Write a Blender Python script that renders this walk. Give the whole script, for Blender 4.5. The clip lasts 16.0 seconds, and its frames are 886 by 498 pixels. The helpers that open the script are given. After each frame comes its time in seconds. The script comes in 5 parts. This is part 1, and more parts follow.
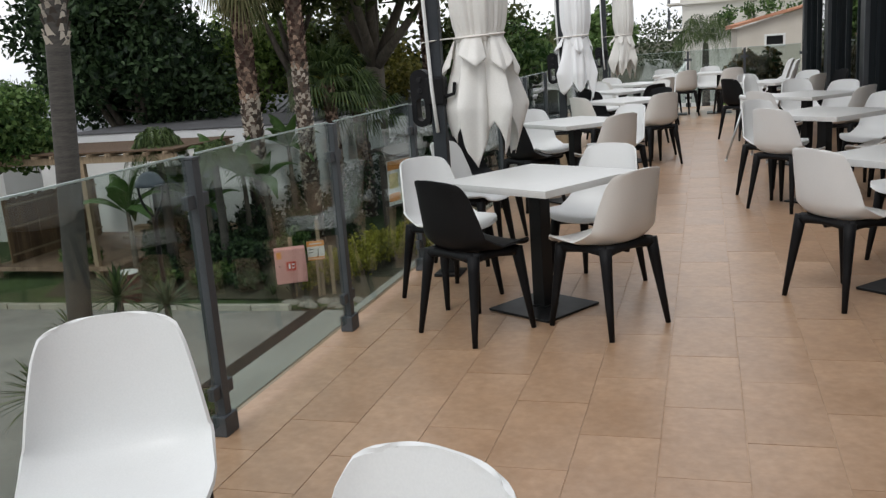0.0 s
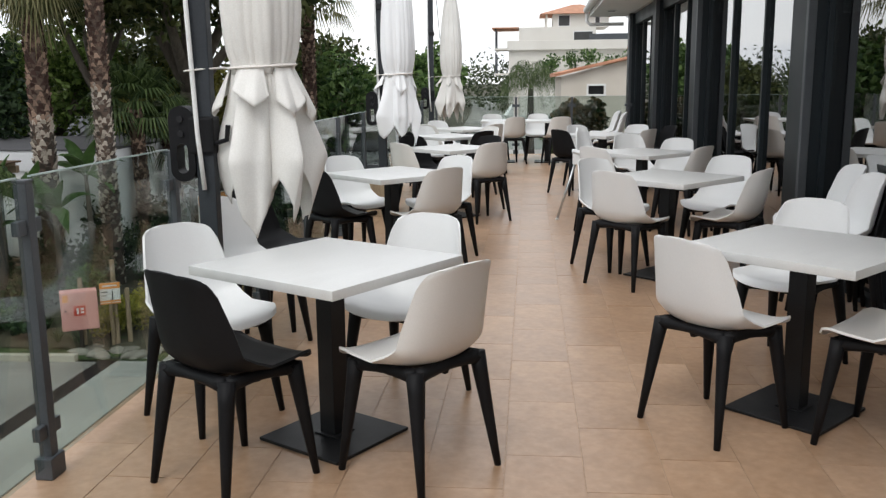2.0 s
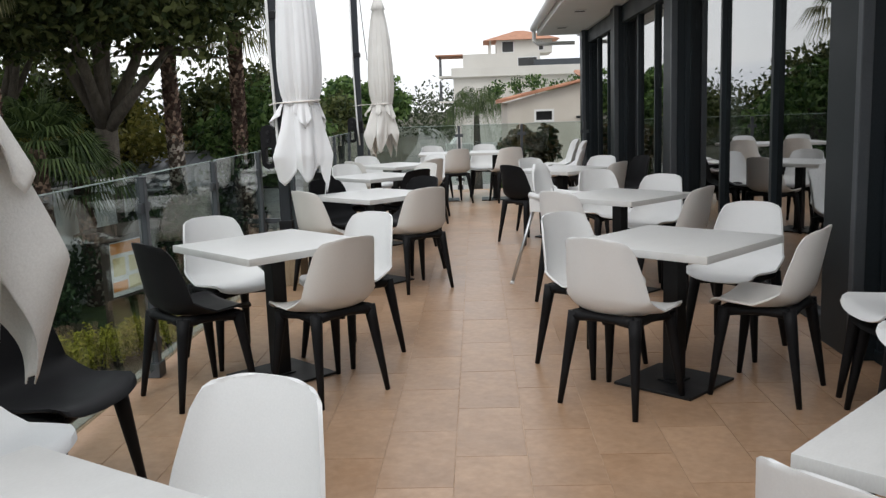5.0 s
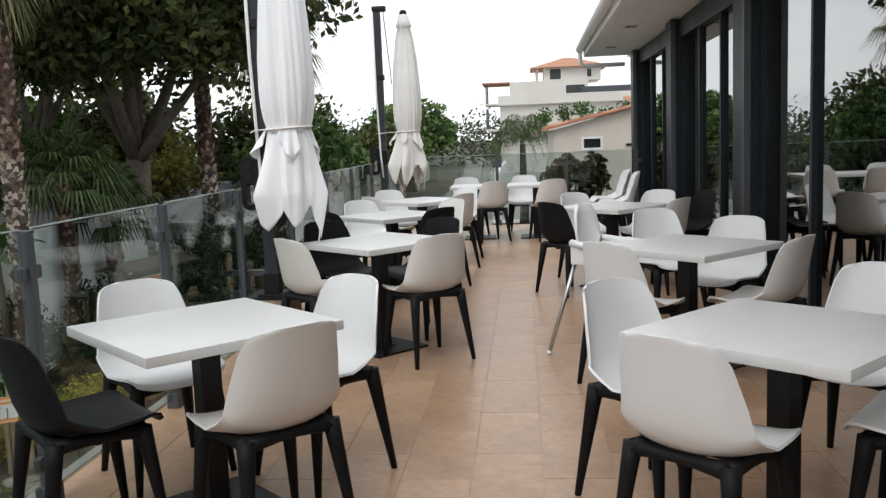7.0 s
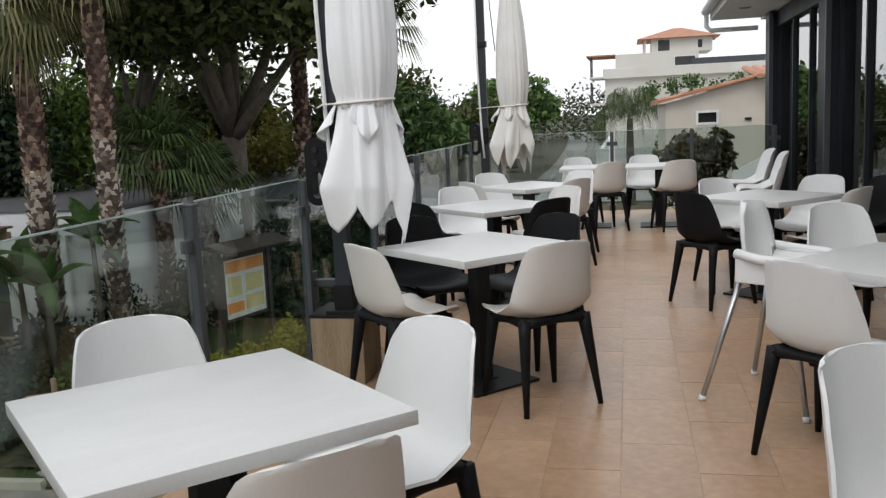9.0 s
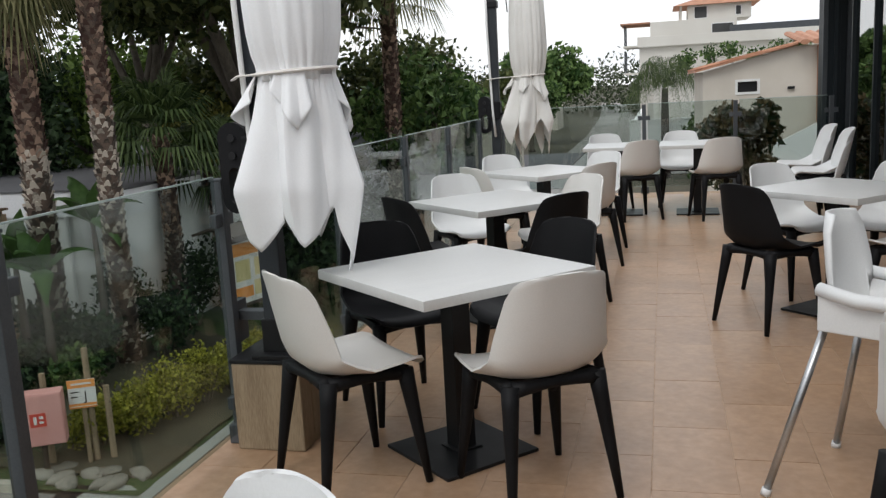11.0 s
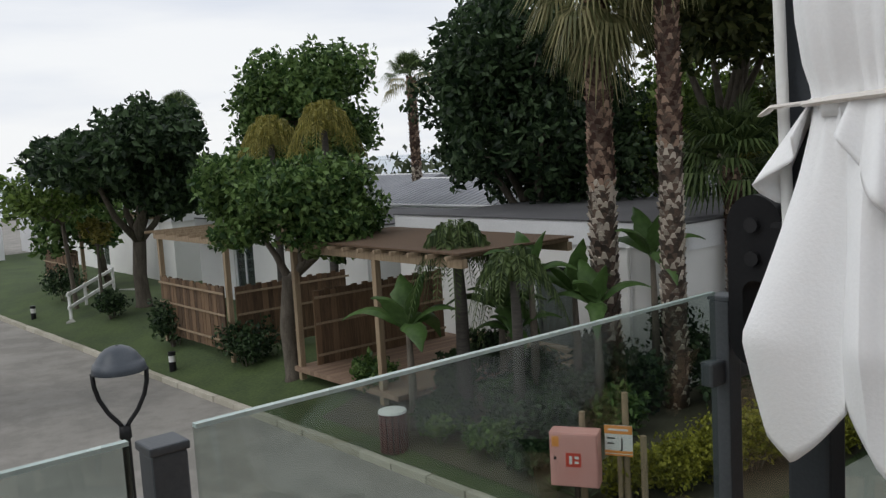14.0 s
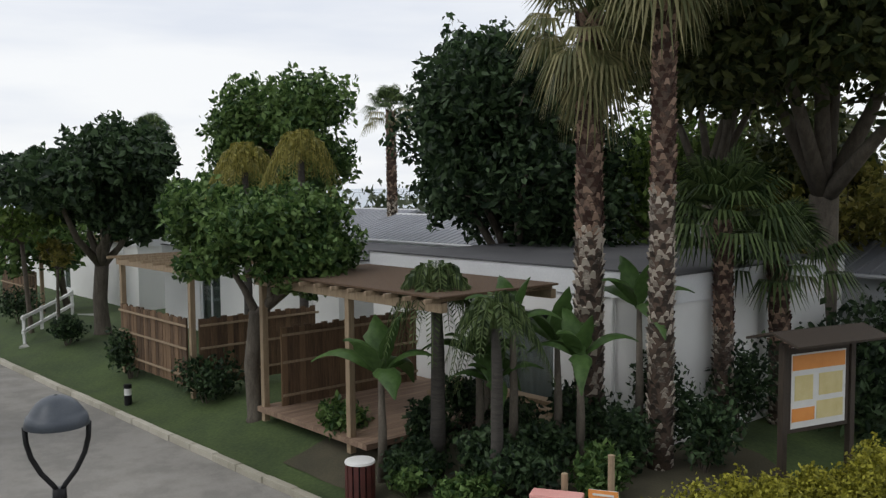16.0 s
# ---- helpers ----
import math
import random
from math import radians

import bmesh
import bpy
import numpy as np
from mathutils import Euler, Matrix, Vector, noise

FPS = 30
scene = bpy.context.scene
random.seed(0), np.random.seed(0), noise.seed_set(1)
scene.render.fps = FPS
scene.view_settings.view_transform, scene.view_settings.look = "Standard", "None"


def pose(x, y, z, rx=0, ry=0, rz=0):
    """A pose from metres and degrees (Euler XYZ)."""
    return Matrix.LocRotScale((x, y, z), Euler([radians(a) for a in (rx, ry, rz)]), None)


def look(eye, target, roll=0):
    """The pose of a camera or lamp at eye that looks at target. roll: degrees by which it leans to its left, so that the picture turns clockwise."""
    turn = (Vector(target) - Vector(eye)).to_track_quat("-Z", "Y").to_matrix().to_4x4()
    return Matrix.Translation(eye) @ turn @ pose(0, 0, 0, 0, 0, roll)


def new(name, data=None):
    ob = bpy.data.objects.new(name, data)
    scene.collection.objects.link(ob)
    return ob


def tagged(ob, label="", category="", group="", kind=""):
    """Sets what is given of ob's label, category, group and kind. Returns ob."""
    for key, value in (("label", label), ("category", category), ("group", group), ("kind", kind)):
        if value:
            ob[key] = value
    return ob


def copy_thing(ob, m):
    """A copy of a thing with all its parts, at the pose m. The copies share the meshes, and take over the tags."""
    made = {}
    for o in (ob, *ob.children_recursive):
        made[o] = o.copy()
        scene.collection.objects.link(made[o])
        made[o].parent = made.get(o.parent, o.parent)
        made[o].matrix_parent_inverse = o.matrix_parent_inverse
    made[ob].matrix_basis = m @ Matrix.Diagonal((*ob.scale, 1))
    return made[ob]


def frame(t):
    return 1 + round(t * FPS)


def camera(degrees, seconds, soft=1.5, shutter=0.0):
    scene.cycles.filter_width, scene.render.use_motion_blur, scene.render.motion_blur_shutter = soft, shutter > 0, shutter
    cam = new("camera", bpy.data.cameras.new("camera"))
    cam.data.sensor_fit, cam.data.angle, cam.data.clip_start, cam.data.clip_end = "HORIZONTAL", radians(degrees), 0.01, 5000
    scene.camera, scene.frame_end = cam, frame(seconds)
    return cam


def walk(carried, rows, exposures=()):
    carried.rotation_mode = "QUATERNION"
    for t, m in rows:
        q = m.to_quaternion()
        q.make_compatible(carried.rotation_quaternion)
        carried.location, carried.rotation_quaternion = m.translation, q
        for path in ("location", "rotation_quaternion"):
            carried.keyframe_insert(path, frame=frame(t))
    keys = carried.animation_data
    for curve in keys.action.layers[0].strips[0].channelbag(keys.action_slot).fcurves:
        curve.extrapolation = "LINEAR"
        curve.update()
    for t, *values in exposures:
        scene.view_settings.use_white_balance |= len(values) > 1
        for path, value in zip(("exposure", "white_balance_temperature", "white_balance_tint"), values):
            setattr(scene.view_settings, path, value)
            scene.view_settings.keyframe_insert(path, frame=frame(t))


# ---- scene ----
cam = camera(53.3, 16.0, 1.35)
PATH = [
    (0, (0.097, -0.804, 1.44), (-0.476, 1.063, 1.009), -4.2),
    (0.5, (0.114, -0.458, 1.459), (-0.305, 1.449, 1.027), -3.4),
    (1, (0.069, -0.152, 1.421), (-0.24, 1.781, 1.008), -2.4),
    (1.5, (0.013, 0.222, 1.43), (-0.22, 2.167, 1.027), -0.9),
    (2, (0.013, 0.511, 1.457), (-0.179, 2.466, 1.083), -0.6),
    (2.5, (-0.061, 0.868, 1.453), (-0.184, 2.833, 1.1), -1.3),
    (3, (-0.049, 1.373, 1.424), (-0.146, 3.341, 1.078), -0.6),
    (3.5, (-0.035, 1.706, 1.418), (-0.122, 3.675, 1.077), -0.9),
    (4, (-0.024, 2.017, 1.439), (-0.091, 3.988, 1.104), -1.8),
    (6.5, (0.18, 3.785, 1.43), (0.037, 5.762, 1.164), -2.2),
    (7, (0.187, 4.149, 1.422), (-0.002, 6.125, 1.174), -2.3),
    (7.5, (0.162, 4.486, 1.428), (-0.103, 6.454, 1.19), -1.9),
    (8, (0.057, 4.815, 1.43), (-0.279, 6.771, 1.184), -2.4),
    (8.5, (-0.007, 5.146, 1.428), (-0.402, 7.088, 1.157), -2.6),
    (10.8, (-0.041, 6.655, 1.427), (-0.482, 8.575, 1.079), -2.8),
    (11, (-0.019, 6.797, 1.429), (-0.505, 8.705, 1.077), -3.1),
    (11.5, (0.014, 7.124, 1.42), (-0.597, 8.998, 1.084), -3.0),
    (12, (-0.049, 7.443, 1.433), (-0.83, 9.26, 1.137), -2.7),
    (12.5, (-0.155, 7.7, 1.45), (-1.099, 9.443, 1.186), -2.6),
    (13, (-0.269, 7.994, 1.463), (-1.436, 9.6, 1.22), -2.5),
    (13.5, (-0.491, 8.24, 1.449), (-1.848, 9.693, 1.228), -2.3),
    (14, (-0.684, 8.365, 1.48), (-2.219, 9.627, 1.257), -3.3),
    (14.5, (-0.971, 8.516, 1.468), (-2.618, 9.63, 1.261), -2.9),
    (15, (-1.095, 8.639, 1.526), (-2.762, 9.728, 1.34), -2.1),
    (15.5, (-1.305, 8.825, 1.547), (-2.919, 9.997, 1.394), -2.3),
    (16, (-1.459, 8.77, 1.509), (-2.953, 10.091, 1.365), -0.5),
]
walk(cam, [(t, look(eye, target, roll)) for t, eye, target, roll in PATH],
     [(0, 0.40), (1, 0.58), (1.5, 0.67), (2, 0.66), (3, 0.58), (4, 0.42), (6.5, 0.60), (7.5, 0.54), (8.5, 0.42), (11, 0.40), (12, 0.40), (12.5, 0.28), (14, 0.09), (16, 0.13)])

# ---- world, sun ----
world = bpy.data.worlds.new("overcast_sky")
scene.world = world
world.use_nodes = True
wn, wl = world.node_tree.nodes, world.node_tree.links
wn.clear()
sky = wn.new("ShaderNodeTexSky")
sky.sky_type = "NISHITA"
sky.sun_disc = False
sky.sun_elevation, sky.sun_rotation = radians(48), radians(200)
sky_bg = wn.new("ShaderNodeBackground")
sky_bg.inputs["Strength"].default_value = 0.06
wl.new(sky.outputs[0], sky_bg.inputs["Color"])
cloud_co = wn.new("ShaderNodeTexCoord")
cloud_map = wn.new("ShaderNodeMapping")
cloud_map.inputs["Scale"].default_value = (1.2, 1.2, 7.0)
cloud_noise = wn.new("ShaderNodeTexNoise")
cloud_noise.inputs["Scale"].default_value = 1.6
cloud_noise.inputs["Detail"].default_value = 5.0
cloud_ramp = wn.new("ShaderNodeValToRGB")
cloud_ramp.color_ramp.elements[0].position, cloud_ramp.color_ramp.elements[0].color = 0.36, (0.80, 0.84, 0.92, 1)
cloud_ramp.color_ramp.elements[1].position, cloud_ramp.color_ramp.elements[1].color = 0.56, (0.975, 0.99, 1.01, 1)
cloud_bg = wn.new("ShaderNodeBackground")
cloud_bg.inputs["Strength"].default_value = 0.95
sky_mix = wn.new("ShaderNodeMixShader")
sky_mix.inputs[0].default_value = 0.9
sky_out = wn.new("ShaderNodeOutputWorld")
wl.new(cloud_co.outputs["Generated"], cloud_map.inputs["Vector"])
wl.new(cloud_map.outputs[0], cloud_noise.inputs["Vector"])
wl.new(cloud_noise.outputs[0], cloud_ramp.inputs[0])
wl.new(cloud_ramp.outputs[0], cloud_bg.inputs["Color"])
wl.new(sky_bg.outputs[0], sky_mix.inputs[1])
wl.new(cloud_bg.outputs[0], sky_mix.inputs[2])
wl.new(sky_mix.outputs[0], sky_out.inputs["Surface"])
sun = new("sun", bpy.data.lights.new("sun", "SUN"))
sun.data.energy, sun.data.angle, sun.data.color = 0.7, radians(25), (1.0, 0.985, 0.96)
sun.matrix_world = look((0, 0, 30), (6, 22, 0))

# ---- materials ----
def principled(name, rough=0.6, metal=0.0, spec=0.5):
    m = bpy.data.materials.new(name)
    m.use_nodes = True
    b = m.node_tree.nodes["Principled BSDF"]
    b.inputs["Roughness"].default_value = rough
    b.inputs["Metallic"].default_value = metal
    b.inputs["Specular IOR Level"].default_value = spec
    return m, b


def surface(name, dark, light, scale=4.0, fine=60.0, rough=0.6, bump=0.1, metal=0.0, spec=0.5, per_piece=0.0, per_island=0.0, stretch=(1, 1, 1), stain=0.0):
    """Colour that wanders between two tones at two scales, with fine relief."""
    m, b = principled(name, rough, metal, spec)
    n, l = m.node_tree.nodes, m.node_tree.links
    co = n.new("ShaderNodeTexCoord")
    mp = n.new("ShaderNodeMapping")
    mp.inputs["Scale"].default_value = stretch
    l.new(co.outputs["Object"], mp.inputs["Vector"])
    big, small = n.new("ShaderNodeTexNoise"), n.new("ShaderNodeTexNoise")
    big.inputs["Scale"].default_value, small.inputs["Scale"].default_value = scale, fine
    big.inputs["Detail"].default_value = 6.0
    small.inputs["Detail"].default_value = 4.0
    vec = mp.outputs[0]
    if per_piece:
        info = n.new("ShaderNodeObjectInfo")
        add = n.new("ShaderNodeVectorMath")
        add.operation = "MULTIPLY_ADD"
        l.new(info.outputs["Random"], add.inputs[0])
        add.inputs[1].default_value = (37, 53, 19)
        l.new(vec, add.inputs[2])
        vec = add.outputs[0]
    l.new(vec, big.inputs["Vector"])
    l.new(vec, small.inputs["Vector"])
    mix = n.new("ShaderNodeMath")
    mix.operation = "MULTIPLY_ADD"
    mix.inputs[1].default_value = 0.45
    l.new(small.outputs[0], mix.inputs[0])
    half = n.new("ShaderNodeMath")
    half.operation = "MULTIPLY"
    half.inputs[1].default_value = 0.55
    l.new(big.outputs[0], half.inputs[0])
    l.new(half.outputs[0], mix.inputs[2])
    fac = mix.outputs[0]
    rnd = None
    if per_piece:
        rnd = info.outputs["Random"]
    if per_island:
        geo = n.new("ShaderNodeNewGeometry")
        rnd = geo.outputs["Random Per Island"]
    if rnd is not None:
        sh = n.new("ShaderNodeMath")
        sh.operation = "MULTIPLY_ADD"
        sh.inputs[1].default_value = per_piece or per_island
        l.new(rnd, sh.inputs[0])
        off = n.new("ShaderNodeMath")
        off.operation = "SUBTRACT"
        off.inputs[1].default_value = (per_piece or per_island) / 2
        l.new(fac, off.inputs[0])
        l.new(off.outputs[0], sh.inputs[2])
        fac = sh.outputs[0]
    ramp = n.new("ShaderNodeValToRGB")
    ramp.color_ramp.elements[0].position, ramp.color_ramp.elements[0].color = 0.32, (*dark, 1)
    ramp.color_ramp.elements[1].position, ramp.color_ramp.elements[1].color = 0.68, (*light, 1)
    l.new(fac, ramp.inputs[0])
    col = ramp.outputs[0]
    if stain:
        blot = n.new("ShaderNodeTexNoise")
        blot.inputs["Scale"].default_value = 0.9
        blot.inputs["Detail"].default_value = 8.0
        blot.inputs["Roughness"].default_value = 0.7
        l.new(co.outputs["Object"], blot.inputs["Vector"])
        br = n.new("ShaderNodeValToRGB")
        br.color_ramp.elements[0].position, br.color_ramp.elements[0].color = 0.42, (1 - stain,) * 3 + (1,)
        br.color_ramp.elements[1].position, br.color_ramp.elements[1].color = 0.58, (1, 1, 1, 1)
        l.new(blot.outputs[0], br.inputs[0])
        mul = n.new("ShaderNodeMix")
        mul.data_type, mul.blend_type = "RGBA", "MULTIPLY"
        mul.inputs[0].default_value = 1.0
        l.new(col, mul.inputs[6])
        l.new(br.outputs[0], mul.inputs[7])
        col = mul.outputs[2]
    l.new(col, b.inputs["Base Color"])
    if bump:
        bp = n.new("ShaderNodeBump")
        bp.inputs["Strength"].default_value = bump
        bp.inputs["Distance"].default_value = 0.01
        l.new(small.outputs[0], bp.inputs["Height"])
        l.new(bp.outputs[0], b.inputs["Normal"])
    rr = n.new("ShaderNodeMapRange")
    rr.inputs["To Min"].default_value, rr.inputs["To Max"].default_value = max(0.02, rough - 0.12), min(1.0, rough + 0.12)
    l.new(big.outputs[0], rr.inputs["Value"])
    l.new(rr.outputs[0], b.inputs["Roughness"])
    return m


def leafy(name, dark, light, rough=0.5):
    m = surface(name, dark, light, scale=0.8, fine=9.0, rough=rough, bump=0.0, per_island=0.7)
    b = m.node_tree.nodes["Principled BSDF"]
    n, l = m.node_tree.nodes, m.node_tree.links
    b.inputs["Specular IOR Level"].default_value = 0.25
    tr = n.new("ShaderNodeBsdfTranslucent")
    l.new(b.inputs["Base Color"].links[0].from_socket, tr.inputs["Color"])
    mx = n.new("ShaderNodeMixShader")
    mx.inputs[0].default_value = 0.3
    l.new(b.outputs[0], mx.inputs[1])
    l.new(tr.outputs[0], mx.inputs[2])
    l.new(mx.outputs[0], n["Material Output"].inputs["Surface"])
    return m


def pane(name, tint, base=0.05):
    """Clear flat glass: sees through, with a mirror gloss that grows at grazing angles."""
    m = bpy.data.materials.new(name)
    m.use_nodes = True
    n, l = m.node_tree.nodes, m.node_tree.links
    n.clear()
    t, g, f, pw, ma, mx, o = (n.new(k) for k in ("ShaderNodeBsdfTransparent", "ShaderNodeBsdfGlossy", "ShaderNodeLayerWeight", "ShaderNodeMath", "ShaderNodeMath", "ShaderNodeMixShader", "ShaderNodeOutputMaterial"))
    t.inputs["Color"].default_value = (*tint, 1)
    g.inputs["Roughness"].default_value = 0.01
    f.inputs["Blend"].default_value = 0.5
    pw.operation, ma.operation = "POWER", "MULTIPLY_ADD"
    pw.inputs[1].default_value = 5.0
    ma.inputs[1].default_value, ma.inputs[2].default_value = 1.0 - base, base
    l.new(f.outputs["Facing"], pw.inputs[0])
    l.new(pw.outputs[0], ma.inputs[0])
    l.new(ma.outputs[0], mx.inputs[0])
    l.new(t.outputs[0], mx.inputs[1])
    l.new(g.outputs[0], mx.inputs[2])
    l.new(mx.outputs[0], o.inputs["Surface"])
    return m


M = {}
M["tile"] = surface("sandstone_tile", (0.40, 0.240, 0.138), (0.54, 0.355, 0.228), 1.6, 26, 0.34, 0.06, per_piece=0.07, stain=0.24)
M["tile_rest"] = surface("sandstone_tile_far", (0.40, 0.240, 0.138), (0.54, 0.355, 0.228), 1.6, 26, 0.34, 0.06, per_island=0.07, stain=0.24)
M["grout"] = surface("grout", (0.34, 0.21, 0.125), (0.66, 0.50, 0.37), 1.2, 18, 0.9, 0.1)
M["white_plastic"] = surface("white_plastic", (0.70, 0.705, 0.70), (0.765, 0.77, 0.765), 3, 200, 0.38, 0.02)
# the same white plastic, duller and warmer: shade on chair backs put into the colour
M["white_plastic_shade"] = surface("white_plastic_in_shade", (0.66, 0.645, 0.615), (0.73, 0.715, 0.685), 3, 200, 0.4, 0.02)
M["black_plastic"] = surface("black_plastic", (0.006, 0.006, 0.007), (0.011, 0.011, 0.012), 5, 150, 0.55, 0.03, spec=0.16)
M["table_top"] = surface("table_laminate", (0.585, 0.585, 0.57), (0.655, 0.655, 0.64), 5, 90, 0.36, 0.01, stretch=(1, 3, 1))
M["black_metal"] = surface("black_metal", (0.008, 0.008, 0.009), (0.016, 0.016, 0.017), 6, 120, 0.42, 0.02, spec=0.25)
M["post_metal"] = surface("graphite_metal", (0.055, 0.062, 0.07), (0.085, 0.093, 0.102), 4, 150, 0.45, 0.03, metal=0.3)
M["mast_metal"] = surface("mast_coating", (0.022, 0.026, 0.031), (0.036, 0.041, 0.047), 4, 150, 0.5, 0.03, spec=0.3)
M["facade_metal"] = surface("anthracite_cladding", (0.010, 0.015, 0.018), (0.018, 0.024, 0.028), 1.5, 80, 0.45, 0.02, metal=0.0, spec=0.22)
M["rail_glass"] = pane("rail_glass", (0.80, 0.85, 0.83), 0.055)
M["facade_glass"] = pane("facade_glass", (0.30, 0.34, 0.34), 0.48)
M["house_glass"] = pane("house_glass", (0.6, 0.65, 0.65), 0.06)
M["glass_edge"] = surface("glass_edge", (0.30, 0.38, 0.36), (0.42, 0.50, 0.47), 4, 60, 0.25, 0.0)
M["fabric"] = surface("parasol_canvas", (0.83, 0.835, 0.84), (0.89, 0.895, 0.90), 2.5, 160, 0.85, 0.12)
M["fabric_old"] = surface("parasol_canvas_weathered", (0.66, 0.64, 0.60), (0.80, 0.785, 0.75), 2.5, 160, 0.85, 0.12)
M["strap"] = surface("strap", (0.62, 0.58, 0.54), (0.74, 0.70, 0.66), 8, 160, 0.8, 0.05)
M["steel"] = surface("brushed_steel", (0.42, 0.43, 0.44), (0.58, 0.59, 0.60), 8, 160, 0.35, 0.03, metal=0.9)
M["timber"] = surface("weathered_timber", (0.20, 0.14, 0.085), (0.38, 0.29, 0.19), 3, 40, 0.8, 0.25, stretch=(6, 6, 0.7))
M["deck"] = surface("deck_timber", (0.16, 0.10, 0.07), (0.32, 0.22, 0.15), 3, 40, 0.75, 0.2, stretch=(6, 0.7, 6), per_piece=0.2)
M["reed"] = surface("reed_screen", (0.06, 0.035, 0.02), (0.20, 0.125, 0.07), 4, 60, 0.9, 0.3, stretch=(8, 8, 0.6), per_piece=0.3)
M["render"] = surface("white_render", (0.66, 0.66, 0.64), (0.78, 0.78, 0.76), 0.8, 60, 0.85, 0.08)
M["soffit"] = surface("white_soffit", (0.70, 0.70, 0.68), (0.80, 0.80, 0.79), 1, 60, 0.6, 0.02)
M["cream_render"] = surface("cream_render", (0.52, 0.47, 0.40), (0.64, 0.59, 0.52), 0.8, 40, 0.85, 0.1)
M["villa_render"] = surface("villa_render", (0.60, 0.57, 0.52), (0.72, 0.70, 0.65), 0.3, 20, 0.85, 0.05)
M["terracotta"] = surface("terracotta", (0.30, 0.13, 0.07), (0.52, 0.27, 0.17), 2, 20, 0.8, 0.2, per_island=0.5)
M["roof_grey"] = surface("grey_sheet_roof", (0.20, 0.21, 0.23), (0.32, 0.33, 0.36), 0.6, 20, 0.5, 0.05)
M["roof_dark"] = surface("dark_roof_felt", (0.05, 0.05, 0.055), (0.11, 0.11, 0.115), 0.6, 30, 0.8, 0.1)
M["asphalt"] = surface("asphalt", (0.20, 0.19, 0.173), (0.31, 0.293, 0.265), 0.35, 45, 0.85, 0.25, stain=0.22)
M["concrete"] = surface("pale_concrete", (0.30, 0.30, 0.27), (0.40, 0.40, 0.365), 0.5, 40, 0.85, 0.15, stain=0.15)
M["kerb"] = surface("kerb_stone", (0.30, 0.28, 0.22), (0.46, 0.43, 0.36), 2, 40, 0.85, 0.2, per_piece=0.3)
M["grass"] = surface("lawn", (0.020, 0.038, 0.009), (0.068, 0.102, 0.028), 0.9, 14, 0.95, 0.5)
M["soil"] = surface("garden_soil", (0.035, 0.032, 0.018), (0.085, 0.075, 0.045), 1.0, 30, 0.95, 0.5)
M["palm_bark"] = surface("palm_trunk", (0.05, 0.024, 0.017), (0.33, 0.225, 0.165), 2, 24, 0.95, 0.6, per_island=1.0)
M["palm_bark_low"] = surface("palm_trunk_weathered", (0.055, 0.042, 0.033), (0.50, 0.44, 0.37), 2, 24, 0.95, 0.6, per_island=1.0)
M["palm_core"] = surface("palm_trunk_fibre", (0.03, 0.02, 0.015), (0.13, 0.088, 0.064), 4, 40, 0.95, 0.6)
M["palm_smooth"] = surface("palm_ringed_trunk", (0.030, 0.027, 0.024), (0.085, 0.076, 0.066), 2, 12, 0.95, 0.5, stretch=(1, 1, 9))
M["bark"] = surface("grey_bark", (0.055, 0.045, 0.035), (0.17, 0.145, 0.115), 3, 26, 0.95, 0.6, stretch=(3, 3, 0.8))
M["leaf_dark"] = leafy("dark_leaves", (0.012, 0.027, 0.012), (0.058, 0.098, 0.041))
M["leaf_mid"] = leafy("green_leaves", (0.026, 0.062, 0.015), (0.14, 0.22, 0.066))
M["leaf_olive"] = leafy("olive_leaves", (0.030, 0.046, 0.014), (0.110, 0.125, 0.042))
M["leaf_yellow"] = leafy("yellow_green_leaves", (0.15, 0.15, 0.016), (0.42, 0.40, 0.06))
M["leaf_light"] = leafy("light_green_leaves", (0.05, 0.09, 0.018), (0.17, 0.25, 0.06))
M["leaf_gold"] = leafy("golden_fronds", (0.12, 0.12, 0.025), (0.30, 0.27, 0.07))
M["frond"] = leafy("palm_fronds", (0.030, 0.052, 0.018), (0.11, 0.155, 0.055))
M["frond_dry"] = leafy("palm_fronds_fading", (0.10, 0.11, 0.045), (0.28, 0.26, 0.13))
M["banana"] = leafy("banana_leaf", (0.022, 0.055, 0.013), (0.085, 0.15, 0.045), 0.4)
M["agave"] = leafy("grey_green_leaf", (0.05, 0.075, 0.04), (0.14, 0.18, 0.10))
M["red_leaf"] = leafy("reddish_leaves", (0.022, 0.040, 0.014), (0.115, 0.085, 0.038))
M["red_faded"] = surface("faded_red_paint", (0.62, 0.27, 0.24), (0.74, 0.40, 0.36), 2, 60, 0.6, 0.05)
M["red"] = surface("red_paint", (0.52, 0.05, 0.03), (0.62, 0.08, 0.05), 4, 60, 0.5, 0.02)
M["bin_red"] = surface("dark_red_slat", (0.05, 0.012, 0.010), (0.11, 0.028, 0.022), 4, 60, 0.6, 0.1)
M["orange"] = surface("orange_print", (0.75, 0.28, 0.06), (0.85, 0.36, 0.10), 4, 60, 0.5, 0.0)
M["paper"] = surface("printed_white", (0.68, 0.68, 0.66), (0.78, 0.78, 0.76), 4, 60, 0.5, 0.0)
M["paper_yellow"] = surface("printed_yellow", (0.60, 0.50, 0.20), (0.74, 0.65, 0.36), 4, 60, 0.5, 0.0)
M["ink"] = surface("black_ink", (0.01, 0.01, 0.01), (0.02, 0.02, 0.02), 4, 60, 0.6, 0.0)
M["lamp_dome"] = surface("blue_grey_enamel", (0.045, 0.055, 0.072), (0.07, 0.082, 0.10), 4, 60, 0.4, 0.02)
